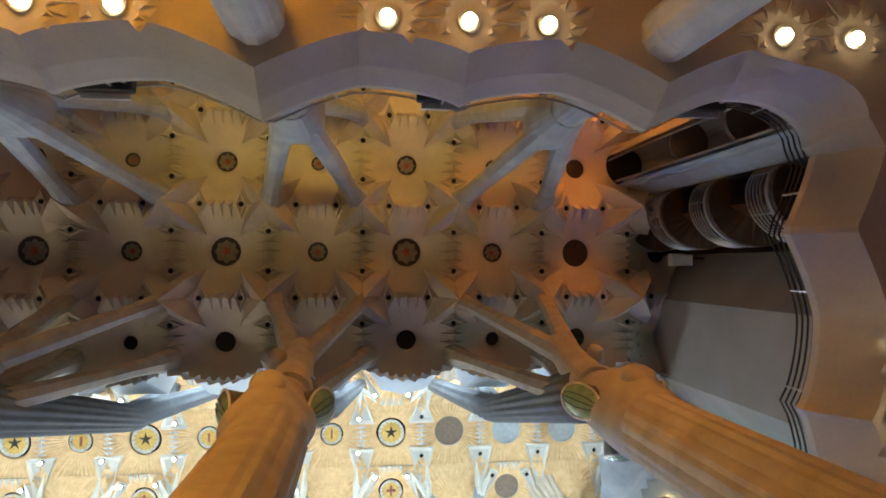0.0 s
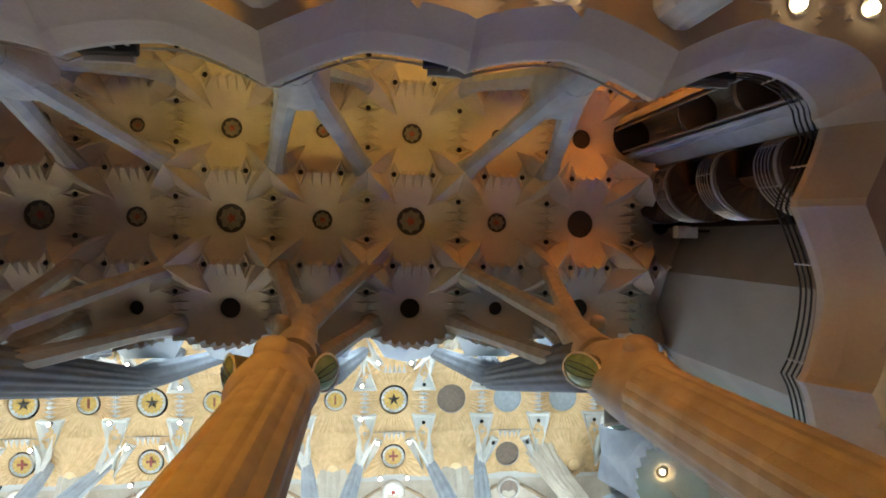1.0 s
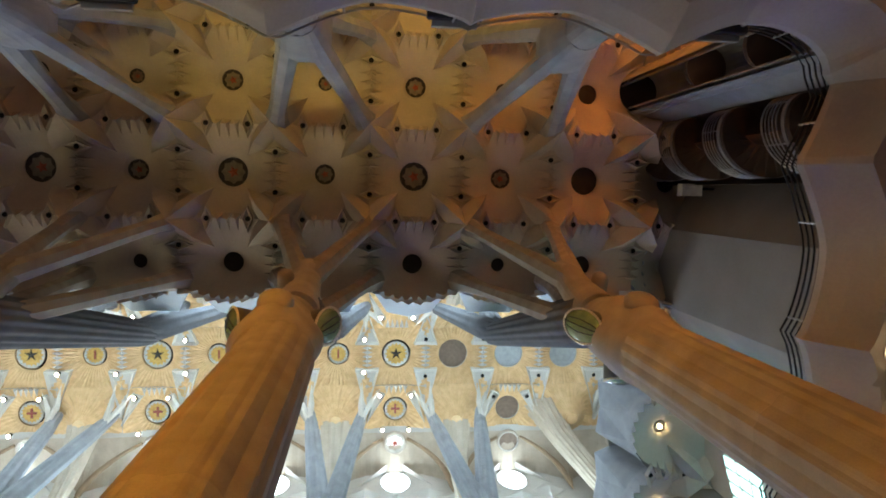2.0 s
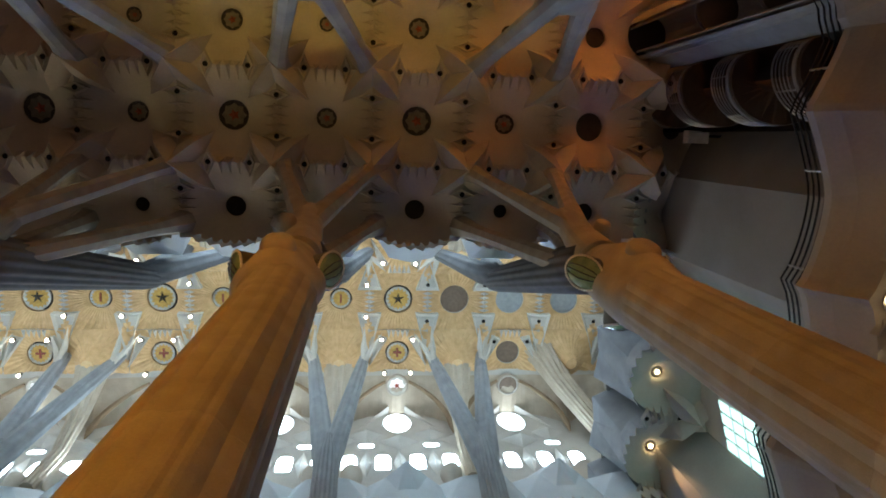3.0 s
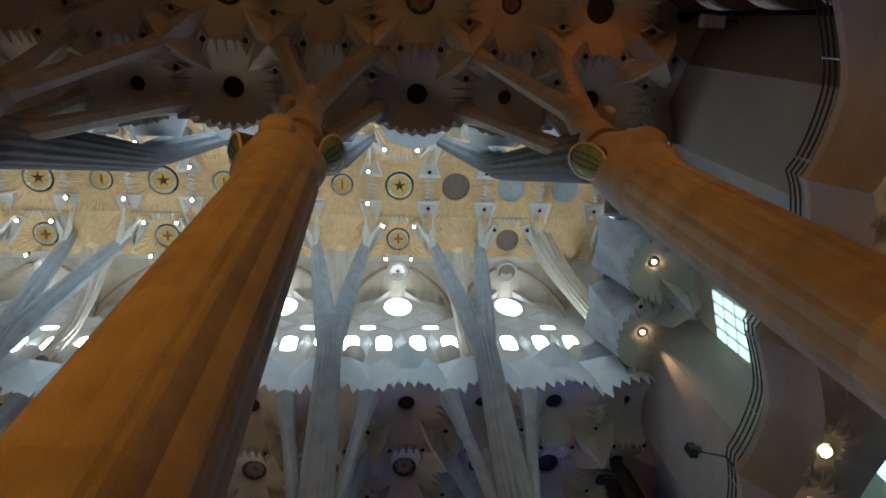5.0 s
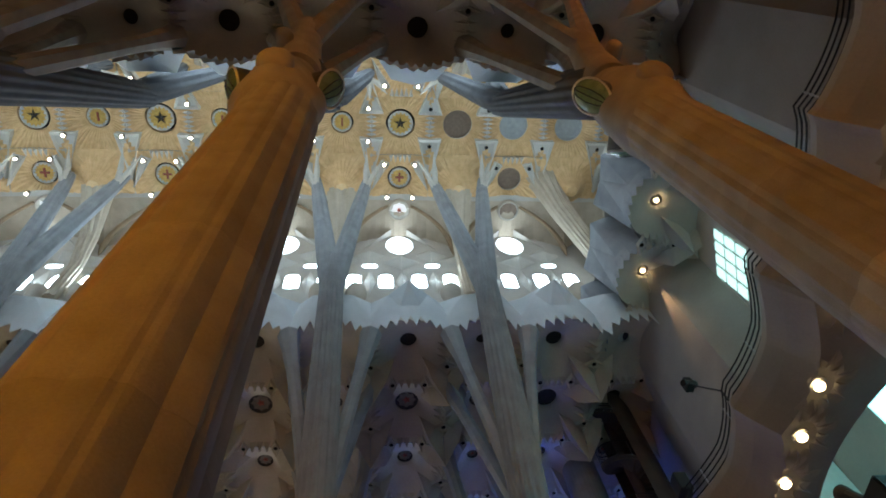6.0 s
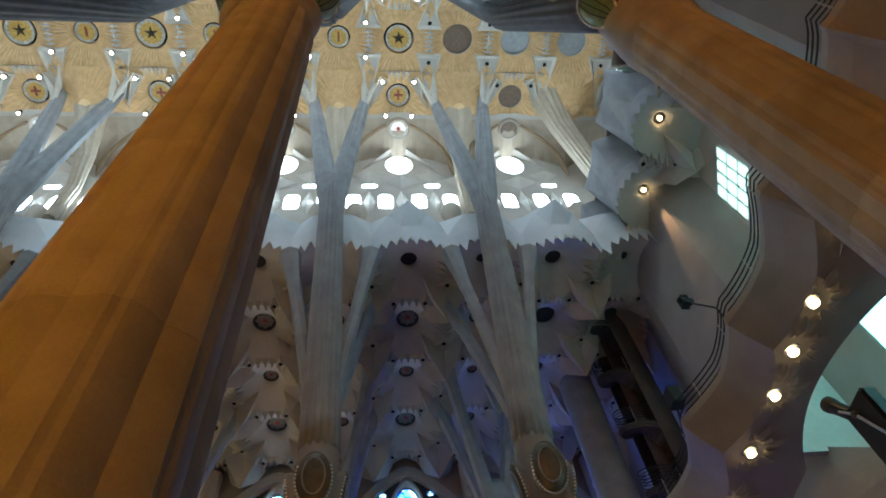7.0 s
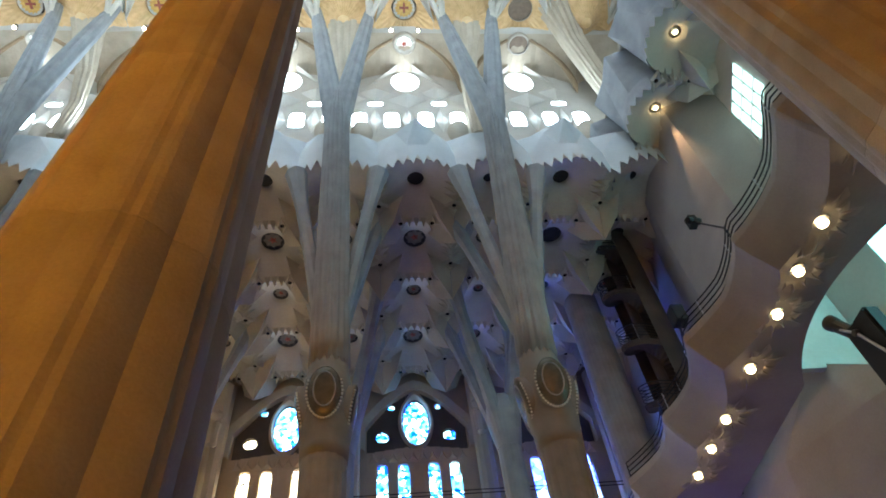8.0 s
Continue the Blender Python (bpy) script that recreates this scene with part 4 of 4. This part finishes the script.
box(bm, (11.4, 8.24, 12.6), (12.8, 8.30, 17.0))
part("chapel_fill_panel", bm, TEAL_FILL, facade, "tall glowing teal panel added out of view to light the chapel")
bm = bmesh.new()
box(bm, (12.90, 10.9, 14.4), (12.96, 12.6, 16.3))
part("chapel_window", bm, TEAL, facade, "bright teal window")
panel("recess_wall", (13.45, 7.2), (13.45, 13.5), 17.5, 33.0, PALE, label="pale green-lit back wall of the recess")
# gridded daylight window with a sloping head in the back of the recess
WINDOW_CORNERS = [(13.38, 11.55, 27.75), (13.38, 13.40, 26.5), (13.38, 13.25, 23.8), (13.38, 11.35, 24.9)]
P = [Vector(p) for p in WINDOW_CORNERS]
for i in range(3):
    for k in range(4):
        def at(u, v):
            return P[0].lerp(P[1], u).lerp(P[3].lerp(P[2], u), v)
        bm = bmesh.new()
        u0, u1, v0, v1 = k / 4 + 0.03, (k + 1) / 4 - 0.03, i / 3 + 0.035, (i + 1) / 3 - 0.035
        f = [bm.verts.new(at(u, v)) for u, v in ((u0, v0), (u1, v0), (u1, v1), (u0, v1))]
        g = [bm.verts.new(v.co + Vector((0.05, 0.04, 0))) for v in f]
        bm.faces.new(f), bm.faces.new(g[::-1])
        for q in range(4):
            bm.faces.new((f[q], g[q], g[(q + 1) % 4], f[(q + 1) % 4]))
        part("pane", bm, DAYSOFT, facade, "pale greenish daylight glass")
# unseen glowing panel added to brighten the recess
bm = bmesh.new()
box(bm, (12.7, 7.75, 21.0), (13.2, 7.85, 27.5))
part("recess_fill_panel", bm, DAYSOFT, facade, "tall glowing panel added out of view to light the recess")
# beige folded canopy wall under the gallery
bm = bmesh.new()
c = [bm.verts.new(p) for p in ((11.25, 8.0, 10.2), (11.25, 13.6, 12.4), (11.25, 15.8, 14.4), (11.25, 22.0, 14.3), (10.95, 14.6, 11.9), (10.6, 18.4, 12.7), (10.9, 23.0, 12.6), (10.5, 19.0, 9.5), (10.9, 8.0, 0), (10.6, 19.0, 0), (10.9, 27.0, 0), (11.2, 27.0, 13.5))]
for f in ((0, 4, 1), (1, 4, 2), (2, 4, 5), (2, 5, 3), (3, 5, 6), (3, 6, 11), (4, 7, 5), (5, 7, 6), (0, 8, 4), (8, 7, 4), (8, 9, 7), (9, 10, 7), (7, 10, 6), (6, 10, 11)):
    bm.faces.new([c[q] for q in f])
part("canopy_wall", bm, WALL, facade, "beige folded wall below the gallery")

# vault over the recess: toothed rim towards the nave, rings with lamps
bm = bmesh.new()
RX, RZ = 11.7, 30.3
for j in range(1, 6):
    rows, na = [], 64
    cy = j * SPAN
    for q in range(8):
        row = []
        for i in range(na):
            a = 2 * math.pi * (i + 0.5) / na
            c, s = math.cos(a), math.sin(a)
            rb = min((3.2 if c > 0 else 9) / max(abs(c), 1e-6), SPAN / 2 / max(abs(s), 1e-6))
            if c < 0:
                rb = min(rb, 1.68)
            r = 0.30 + (rb - 0.30) * (q / 7) ** 1.3
            row.append((RX + r * c, cy + r * s, RZ - drop(r, 0.29, 0.55)))
        rows.append(row)
    quad_strip(bm, rows)
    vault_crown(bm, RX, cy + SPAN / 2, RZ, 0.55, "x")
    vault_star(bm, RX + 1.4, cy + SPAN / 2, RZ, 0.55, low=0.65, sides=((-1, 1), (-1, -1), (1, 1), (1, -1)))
tagged(mesh_ob("ceiling_recess", bm, [PALE, HOLE_SHADE]), "pale vault of the facade recess with toothed rim", "vault", kind="structure")
# folded brackets above that rim
bm = bmesh.new()
for j in range(1, 6):
    cy, n = j * SPAN, 24
    low = [bm.verts.new((RX - 1.68 * math.sin(math.pi * k / n), cy - 1.87 * math.cos(math.pi * k / n), 29.42 - (0.42 if k % 2 else 0))) for k in range(n + 1)]
    mid = [bm.verts.new((RX - 1.6 * math.sin(math.pi * k / n), cy - 1.87 * math.cos(math.pi * k / n), 30.3)) for k in range(n + 1)]
    top = [bm.verts.new((RX - 0.8 - 1.7 * max(0, math.sin(math.pi * k / n)) * (0.6 + 0.4 * ((k // 6) % 2)), cy - 1.87 * math.cos(math.pi * k / n), 33.2)) for k in range(0, n + 1, 6)]
    for k in range(n):
        bm.faces.new((low[k], low[k + 1], mid[k + 1], mid[k]))
    for q in range(4):
        for k in range(q * 6, q * 6 + 6):
            bm.faces.new((mid[k], mid[k + 1], top[q] if k < q * 6 + 3 else top[q + 1]))
        bm.faces.new((mid[q * 6 + 3], top[q + 1], top[q]))
part("rim_bracket", bm, BASALT, facade, "folded grey bracket over the toothed rim")
panel("upper_end_wall", (15.3, 3.5), (15.3, 19.0), 33.0, 46.0, PALE)
bm = bmesh.new()
quad_strip(bm, [[(10.4, 3.5, 33.1), (10.4, 19.0, 33.1)], [(12.5, 3.5, 33.9), (12.5, 19.0, 33.9)], [(15.4, 3.5, 34.2), (15.4, 19.0, 34.2)]], closed=False)
part("ledge", bm, PALE, facade)


# ---------------------------------------------------------------- outer walls, floor
bm = bmesh.new()
box(bm, (-60, -30, -0.3), (30, 60, 0))
tagged(mesh_ob("floor", bm, FLOORM), "polished stone church floor", "floor", kind="structure")
far = thing("wall_far", "stone side wall with blue stained glass windows", "wall", kind="structure")
holes = []
for k in range(-5, 2):
    cx = 7.5 * k
    holes += [(cx, 26.0, 0.75, 1.55, 0), (cx - 2.0, 25.05, 0.36, 0.33, 0), (cx + 1.95, 25.05, 0.36, 0.33, 0), (cx - 1.4, 27.13, 0.2, 0.2, 0), (cx + 1.38, 27.13, 0.2, 0.2, 0)]
    holes += [(cx + dx, 21.3, 0.30, 1.9, 0.4) for dx in (-2.03, -0.85, 0.85, 2.03)]
    holes += [(cx + dx, 8.0, 0.60, 4.0, 0.4) for dx in (-2.2, -0.75, 0.75, 2.2)]


def tympanum(x, z):
    u = abs((x / 7.5 + 0.5) % 1.0 - 0.5) * 7.5
    return u < 2.9 and 24.05 + 0.35 * (1 - u / 2.9) < z < 25.5 + 2.75 * (1 - (u / 2.9) ** 1.5)


holed_wall(far, "wall_sheet", (-37.0, 13.0), (0.0, 31.0), 33.3, 0.5, -1, holes, FARWALL)
for k in range(-3, 2):
    near_holes = [h for h in holes if abs(h[0] - 7.5 * k) < 3 and h[1] > 24]
    holed_wall(far, "tympanum", (7.5 * k - 2.9, 7.5 * k + 2.9), (24.0, 28.3), 33.294, 0.02, -1, near_holes, TYMPANUM, step=0.07, within=tympanum, label="stone field round the oval window, backlit shade in its colour")
for k in range(-5, 2):
    bm = bmesh.new()
    for q in range(-5, 5):
        x0 = 7.5 * k + q * 0.56
        v = [bm.verts.new(p) for p in ((x0, 33.28, 23.35), (x0 + 0.56, 33.28, 23.35), (x0 + 0.28, 33.1, 23.6), (x0 + 0.28, 33.26, 24.05))]
        for f in ((0, 1, 2), (0, 2, 3), (1, 3, 2)):
            bm.faces.new([v[w] for w in f])
    part("zigzag_frieze", bm, FARWALL, far, "row of folded stone teeth")
    bm = bmesh.new()
    arch = [(-3.0, 24.0)] + [(2.97 * q / 8, 25.5 + 2.75 * (1 - abs(q / 8) ** 1.5)) for q in range(-8, 9)] + [(3.0, 24.0)]
    quad_strip(bm, [[(7.5 * k + x * f, yy, 24.0 + (z - 24.0) * f) for x, z in arch] for f, yy in ((1.0, 33.28), (1.0, 32.9), (1.13, 32.75), (1.2, 33.28))], closed=False)
    part("arch_rib", bm, STONE, far, "pointed stone arch over the windows")
    bm = bmesh.new()
    xc = 7.5 * k + 3.75
    tube(bm, [(xc, 32.9, 0), (xc, 32.9, 20), (xc, 32.8, 24), (xc, 32.6, 28.6)], [0.5, 0.48, 0.5, 0.62], n=10)
    part("wall_shaft", bm, FARWALL, far)
    ob = thing("carved_ornament", "carved pale stone ornament on a wall shaft between windows", "ornament", "ornaments of the far wall")
    bm = bmesh.new()
    rows = []
    for z, r in ((24.2, 0.12), (24.4, 0.30), (24.6, 0.26), (25.2, 0.30), (25.7, 0.34), (25.95, 0.14), (26.1, 0.30), (26.35, 0.42), (26.6, 0.30), (26.8, 0.08)):
        rows.append([(xc - 0.1 + r * math.cos(a), 32.25 + r * 0.8 * math.sin(a), z) for a in (2 * math.pi * q / 10 for q in range(10))])
    quad_strip(bm, rows)
    part("carving", bm, FARWALL, ob)
ob = thing("far_rail", "dark thin rail under the far windows", "railing")
for z in (20.55, 20.75):
    bm = bmesh.new()
    tube(bm, [(-36.0, 32.2, z), (12.0, 32.2, z)], [0.03, 0.03], n=6)
    part("bar", bm, BLACK, ob)
for cx, cz, a, b, sq in holes:
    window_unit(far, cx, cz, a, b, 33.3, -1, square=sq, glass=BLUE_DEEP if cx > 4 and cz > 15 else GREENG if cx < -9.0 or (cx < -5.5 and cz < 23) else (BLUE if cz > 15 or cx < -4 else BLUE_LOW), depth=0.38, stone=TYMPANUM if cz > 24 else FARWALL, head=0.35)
    if b > 1.5 and cz > 24:
        bm = bmesh.new()
        rows = []
        for g, h, yy in ((0.05, 0.0, 33.22), (0.14, 0.25, 33.05), (0.26, 0.6, 33.08), (0.30, 0.7, 33.29)):
            rows.append([(cx + (a + g) * math.cos(t), yy, cz + (b + g) * math.sin(t) + h * max(0.0, math.sin(t)) ** 14) for t in (2 * math.pi * q / 40 for q in range(40))])
        quad_strip(bm, rows)
        part("pointed_frame", bm, STONE, far, "pointed stone frame round an oval window")
near = thing("wall_near", "stone side wall with orange stained glass windows", "wall", kind="structure")
holes = []
for k in range(-4, 2):
    cx = 7.5 * k
    holes += [(cx, 26.0, 0.75, 1.55, 0)] + [(cx + dx, 21.0, 0.45, 2.4, 0.4) for dx in (-2.03, -0.7, 0.7, 2.03)]
    holes += [(cx + dx, 7.5, 0.55, 3.8, 0.4) for dx in (-2.2, -0.75, 0.75, 2.2)]
holed_wall(near, "wall_sheet", (-37.0, 13.0), (0.0, 31.0), -11.6, 0.5, 1, holes, WALL, step=0.25)
for cx, cz, a, b, sq in holes:
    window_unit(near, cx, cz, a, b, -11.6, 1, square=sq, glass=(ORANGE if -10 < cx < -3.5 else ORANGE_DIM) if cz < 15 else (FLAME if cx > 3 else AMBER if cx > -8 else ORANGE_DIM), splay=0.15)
bm = bmesh.new()
box(bm, (-38.0, -12, 0), (-37.5, 34, 46))
tagged(mesh_ob("wall_back", bm, WALL), "plain stone wall closing the nave", "wall", kind="structure")
bm = bmesh.new()
box(bm, (16.0, -12, 0), (16.5, 34, 46))
tagged(mesh_ob("wall_end", bm, WALL), "plain stone wall behind the facade", "wall", kind="structure")
bm = bmesh.new()
box(bm, (-38.0, -12, 46.2), (16.5, 34, 46.6))
tagged(mesh_ob("ceiling_roof", bm, WALL), "roof slab over the vaults", "roof", kind="structure")

# ---------------------------------------------------------------- lamps of the vaults
for y in (7.5, 11.25, 15.0):
    downlight(11.7, y, 30.28, "downlights in the recess vault", r=0.13)
for k in range(-4, 1):
    for dx, y in ((-2.06, 10.07), (-2.1, 12.16), (2.0, 10.07), (2.0, 12.16), (-1.07, 8.64), (1.0, 8.64), (-1.05, 13.69), (0.95, 13.69), (-0.85, 15.95), (0.85, 15.95)):
        if k == 0 and dx > 1.5:
            continue
        x = 7.5 * k + dx
        ob = thing("vault_spotlight", "small bright spotlight set in the gold vault", "lamp", "spotlights of the nave vault")
        bm = bmesh.new()
        bmesh.ops.create_uvsphere(bm, u_segments=12, v_segments=8, radius=0.10, matrix=Matrix.Translation((x, y, 42.98)))
        part("bulb", bm, BULBW, ob)
        bm = bmesh.new()
        tube(bm, [(x, y, 43.04), (x, y, 43.35)], [0.16, 0.10], n=12)
        part("housing", bm, BLACK, ob)

# floodlights that stand on the gallery and light the vault
# the third is an added source for the right end of the vault
for x, warm in ((-6.75, 0.7), (-0.26, 0.66), (5.2, 0.42)):
    ob = thing("floodlight", "black metal floodlight standing behind the gallery parapet", "floodlight", "floodlights on the gallery")
    bm = bmesh.new()
    box(bm, (x - 0.55, -3.05, 14.62), (x + 0.55, -2.72, 14.84))
    bmesh.ops.bevel(bm, geom=bm.edges[:], offset=0.03, segments=1, affect="EDGES")
    hous = part("housing", bm, BLACK, ob)
    for dx in (-0.4, 0.4):
        bm = bmesh.new()
        box(bm, (x + dx - 0.03, -2.92, 14.5), (x + dx + 0.03, -2.86, 14.66))
        part("bracket", bm, STEEL, ob)
    bm = bmesh.new()
    box(bm, (x - 0.45, -2.76, 14.78), (x + 0.45, -2.60, 14.92))
    part("visor", bm, STEEL, hous)
    lamp("flood_lamp", "AREA", look((x, -3.6, 14.95), (x, -6.4, 30)), 70 if x > 4 else 112, (1.0, warm, 0.16), size=0.9, size_y=0.4, spread=62)

# spot of the recess ring that washes the pier
lamp("recess_spot", "SPOT", look((11.62, 15.15, 29.85), (11.98, 15.75, 20.0)), 3600, (1.0, 0.62, 0.30), size=0.05, spot=27, blend=0.7)

# ---------------------------------------------------------------- stair towers and lift shafts
def spiral_stair(cx, cy, z0, z1, turn, bars):
    st = thing("spiral_staircase", "concrete spiral staircase with edge strip and rails, shade put into dark tones", "staircase", "stair towers")
    pitch, n, ro, ri = 3.5, 22, 1.22, 0.22
    # the far stair's dark edge and bars put its shade into the colour
    edge = CONCRETE if bars is STEEL else STAIR_SHADE
    steps = int((z1 - z0) / pitch * n)
    bm = bmesh.new()
    tube(bm, [(cx, cy, z0), (cx, cy, z1)], [0.24, 0.24], n=16)
    part("core", bm, STAIR_SHADE, st)

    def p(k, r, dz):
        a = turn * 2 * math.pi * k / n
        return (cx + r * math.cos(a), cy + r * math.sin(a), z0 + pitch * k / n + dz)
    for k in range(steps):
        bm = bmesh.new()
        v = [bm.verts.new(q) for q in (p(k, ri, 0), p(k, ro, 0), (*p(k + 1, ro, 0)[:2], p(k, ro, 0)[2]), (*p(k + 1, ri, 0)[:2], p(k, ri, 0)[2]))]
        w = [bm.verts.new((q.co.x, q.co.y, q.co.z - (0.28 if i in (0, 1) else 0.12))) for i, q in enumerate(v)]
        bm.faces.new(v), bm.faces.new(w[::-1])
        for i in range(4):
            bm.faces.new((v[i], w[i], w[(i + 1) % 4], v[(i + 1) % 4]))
        part("step", bm, STAIR_SHADE, st)
    bm = bmesh.new()
    ks = [q * 0.5 for q in range(2 * steps + 1)]
    quad_strip(bm, [[p(k, ro + 0.0, -0.12) for k in ks], [p(k, ro + 0.035, -0.12) for k in ks], [p(k, ro + 0.035, 0.04) for k in ks], [p(k, ro, 0.04) for k in ks]], closed=False)
    part("stringer", bm, edge, st, "outer edge of the stair")
    for dz in (0.3, 0.48, 0.66, 0.84, 1.02):
        bm = bmesh.new()
        tube(bm, [p(k, ro, dz) for k in ks], [0.020 if dz < 1 else 0.03] * len(ks), n=6)
        part("rail", bm, bars, st)
    for k in range(0, steps, 4):
        bm = bmesh.new()
        tube(bm, [p(k, ro, 0), p(k, ro, 1.04)], [0.02, 0.02], n=6)
        part("post", bm, STEEL, st)
    # back of the tower, its inner shade put into the colour
    bm = bmesh.new()
    arc = [(cx + 1.42 * math.cos(math.radians(a)), cy + 1.42 * math.sin(math.radians(a))) for a in range(-95, 96, 10)]
    quad_strip(bm, [[(x, y, z) for x, y in arc] for z in (z0, z1)], closed=False)
    part("tower_back", bm, STAIR_SHADE, st)
    return st


def lift_shaft(cx, cy, z0, z1, facing):
    sh = thing("lift_shaft", "grey concrete half-round shaft with a dark opening", "shaft", "lift shafts")
    bm = bmesh.new()
    arc = [facing + 42 + q * (276 / 20) for q in range(21)]

    def ring(r, z):
        return [(cx + r * math.cos(math.radians(a)), cy + r * math.sin(math.radians(a)), z) for a in arc]
    quad_strip(bm, [ring(0.70, z0), ring(0.92, z0), ring(0.92, z1), ring(0.70, z1), ring(0.70, z0)], closed=False)
    part("shell", bm, CONCRETE, sh)
    for r, z in ((0.69, z0 + 1.2), (0.69, z0 + 5.5), (0.69, z0 + 9.0)):
        bm = bmesh.new()
        vs = [bm.verts.new((cx + r * math.cos(2 * math.pi * k / 24), cy + r * math.sin(2 * math.pi * k / 24), z)) for k in range(24)]
        ws = [bm.verts.new((v.co.x, v.co.y, z + 0.18)) for v in vs]
        bm.faces.new(vs[::-1]), bm.faces.new(ws)
        for k in range(24):
            bm.faces.new((vs[k], vs[(k + 1) % 24], ws[(k + 1) % 24], ws[k]))
        part("landing", bm, STAIR_SHADE, sh)
    for a in (facing - 36, facing + 36):
        bm = bmesh.new()
        x, y = cx + 0.80 * math.cos(math.radians(a)), cy + 0.80 * math.sin(math.radians(a))
        tube(bm, [(x, y, z0), (x, y, z1)], [0.045, 0.045], n=8)
        part("guide_rail", bm, STEEL, sh)
    # dark disc carries the shade of the open shaft top
    bm = bmesh.new()
    vs = [bm.verts.new((cx + 0.9 * math.cos(2 * math.pi * k / 24), cy + 0.9 * math.sin(2 * math.pi * k / 24), z1)) for k in range(24)]
    bm.faces.new(vs[::-1])
    part("top", bm, HOLE_SHADE, sh, "dark disc giving the shade of the shaft's top opening")
    return sh


spiral_stair(10.9, -1.3, 14.0, 30.2, 1, STEEL)
spiral_stair(10.9, 23.8, 14.0, 30.2, -1, BLACK)
lift_shaft(9.25, -3.70, 14.0, 28.45, 160)
lift_shaft(9.4, 26.2, 14.0, 28.45, 80)

bm = bmesh.new()
quad_strip(bm, [[(9.35, -2.84, z), (10.2, -2.44, z), (10.3, -2.6, z), (9.45, -3.0, z)] for z in (13.7, 20.0, 28.6)])
tagged(mesh_ob("wall_shaft_flank", bm, CONCRETE), "grey concrete flank beside the lift shaft", "wall", kind="structure")

# small fixtures
ob = thing("wall_floodlight", "small white lamp box on the end wall", "lamp")
bm = bmesh.new()
box(bm, (10.75, 0.05, 27.3), (11.6, 0.55, 27.75))
part("housing", bm, WHITE, ob)
bm = bmesh.new()
box(bm, (11.4, 0.2, 27.4), (12.3, 0.3, 27.5))
part("arm", bm, BLACK, ob)
ob = thing("camera_on_arm", "black camera on a thin arm over the gallery rail", "camera")
bm = bmesh.new()
tube(bm, [(7.3, 11.0, 14.5), (7.3, 11.0, 15.1), (7.3, 11.6, 16.1), (7.3, 11.85, 16.6)], [0.03, 0.03, 0.025, 0.025], n=6)
part("arm", bm, BLACK, ob)
bm = bmesh.new()
tube(bm, [(7.1, 11.85, 16.62), (7.55, 12.0, 16.75)], [0.10, 0.12], n=10)
box(bm, (7.2, 11.82, 16.5), (7.42, 12.1, 16.86))
part("body", bm, BLACK, ob)
ob = thing("loudspeaker_arm", "black loudspeaker with a short horn on a tall mast", "loudspeaker")
bm = bmesh.new()
tube(bm, [(8.6, 11.35, 11.75), (8.6, 11.05, 11.2)], [0.16, 0.15], n=12)
part("horn", bm, BLACK, ob)
bm = bmesh.new()
box(bm, (8.4, 10.2, 9.6), (8.8, 11.1, 11.2))
bmesh.ops.bevel(bm, geom=bm.edges[:], offset=0.06, segments=2, affect="EDGES")
part("cabinet", bm, BLACK, ob)
bm = bmesh.new()
tube(bm, [(8.6, 10.45, 0.0), (8.6, 10.55, 9.8)], [0.10, 0.08], n=10)
part("mast", bm, BLACK, ob)
bm = bmesh.new()
tube(bm, [(8.6, 11.42, 11.88), (8.6, 11.36, 11.77), (8.6, 11.30, 11.66)], [0.19, 0.19, 0.165], n=20)
part("horn_rim", bm, RIM, ob)
for dx in (-0.235, 0.235):
    bm = bmesh.new()
    tube(bm, [(8.6 + dx, 10.35, 9.9), (8.6 + dx, 10.75, 10.9), (8.6 + dx * 0.75, 11.12, 11.35)], [0.035, 0.035, 0.03], n=8)
    part("yoke", bm, STEEL, ob)
    bm = bmesh.new()
    tube(bm, [(8.6 + dx * 0.8, 10.75, 10.9), (8.6 + dx * 1.25, 10.75, 10.9)], [0.085, 0.075], n=12)
    part("clamp_knob", bm, BRONZE, ob)
ob = thing("projector_box", "dark equipment box fixed at the gallery rail", "equipment")
bm = bmesh.new()
box(bm, (6.9, 14.35, 15.1), (7.3, 14.8, 15.75))
bmesh.ops.bevel(bm, geom=bm.edges[:], offset=0.03, segments=1, affect="EDGES")
part("case", bm, BLACK, ob)
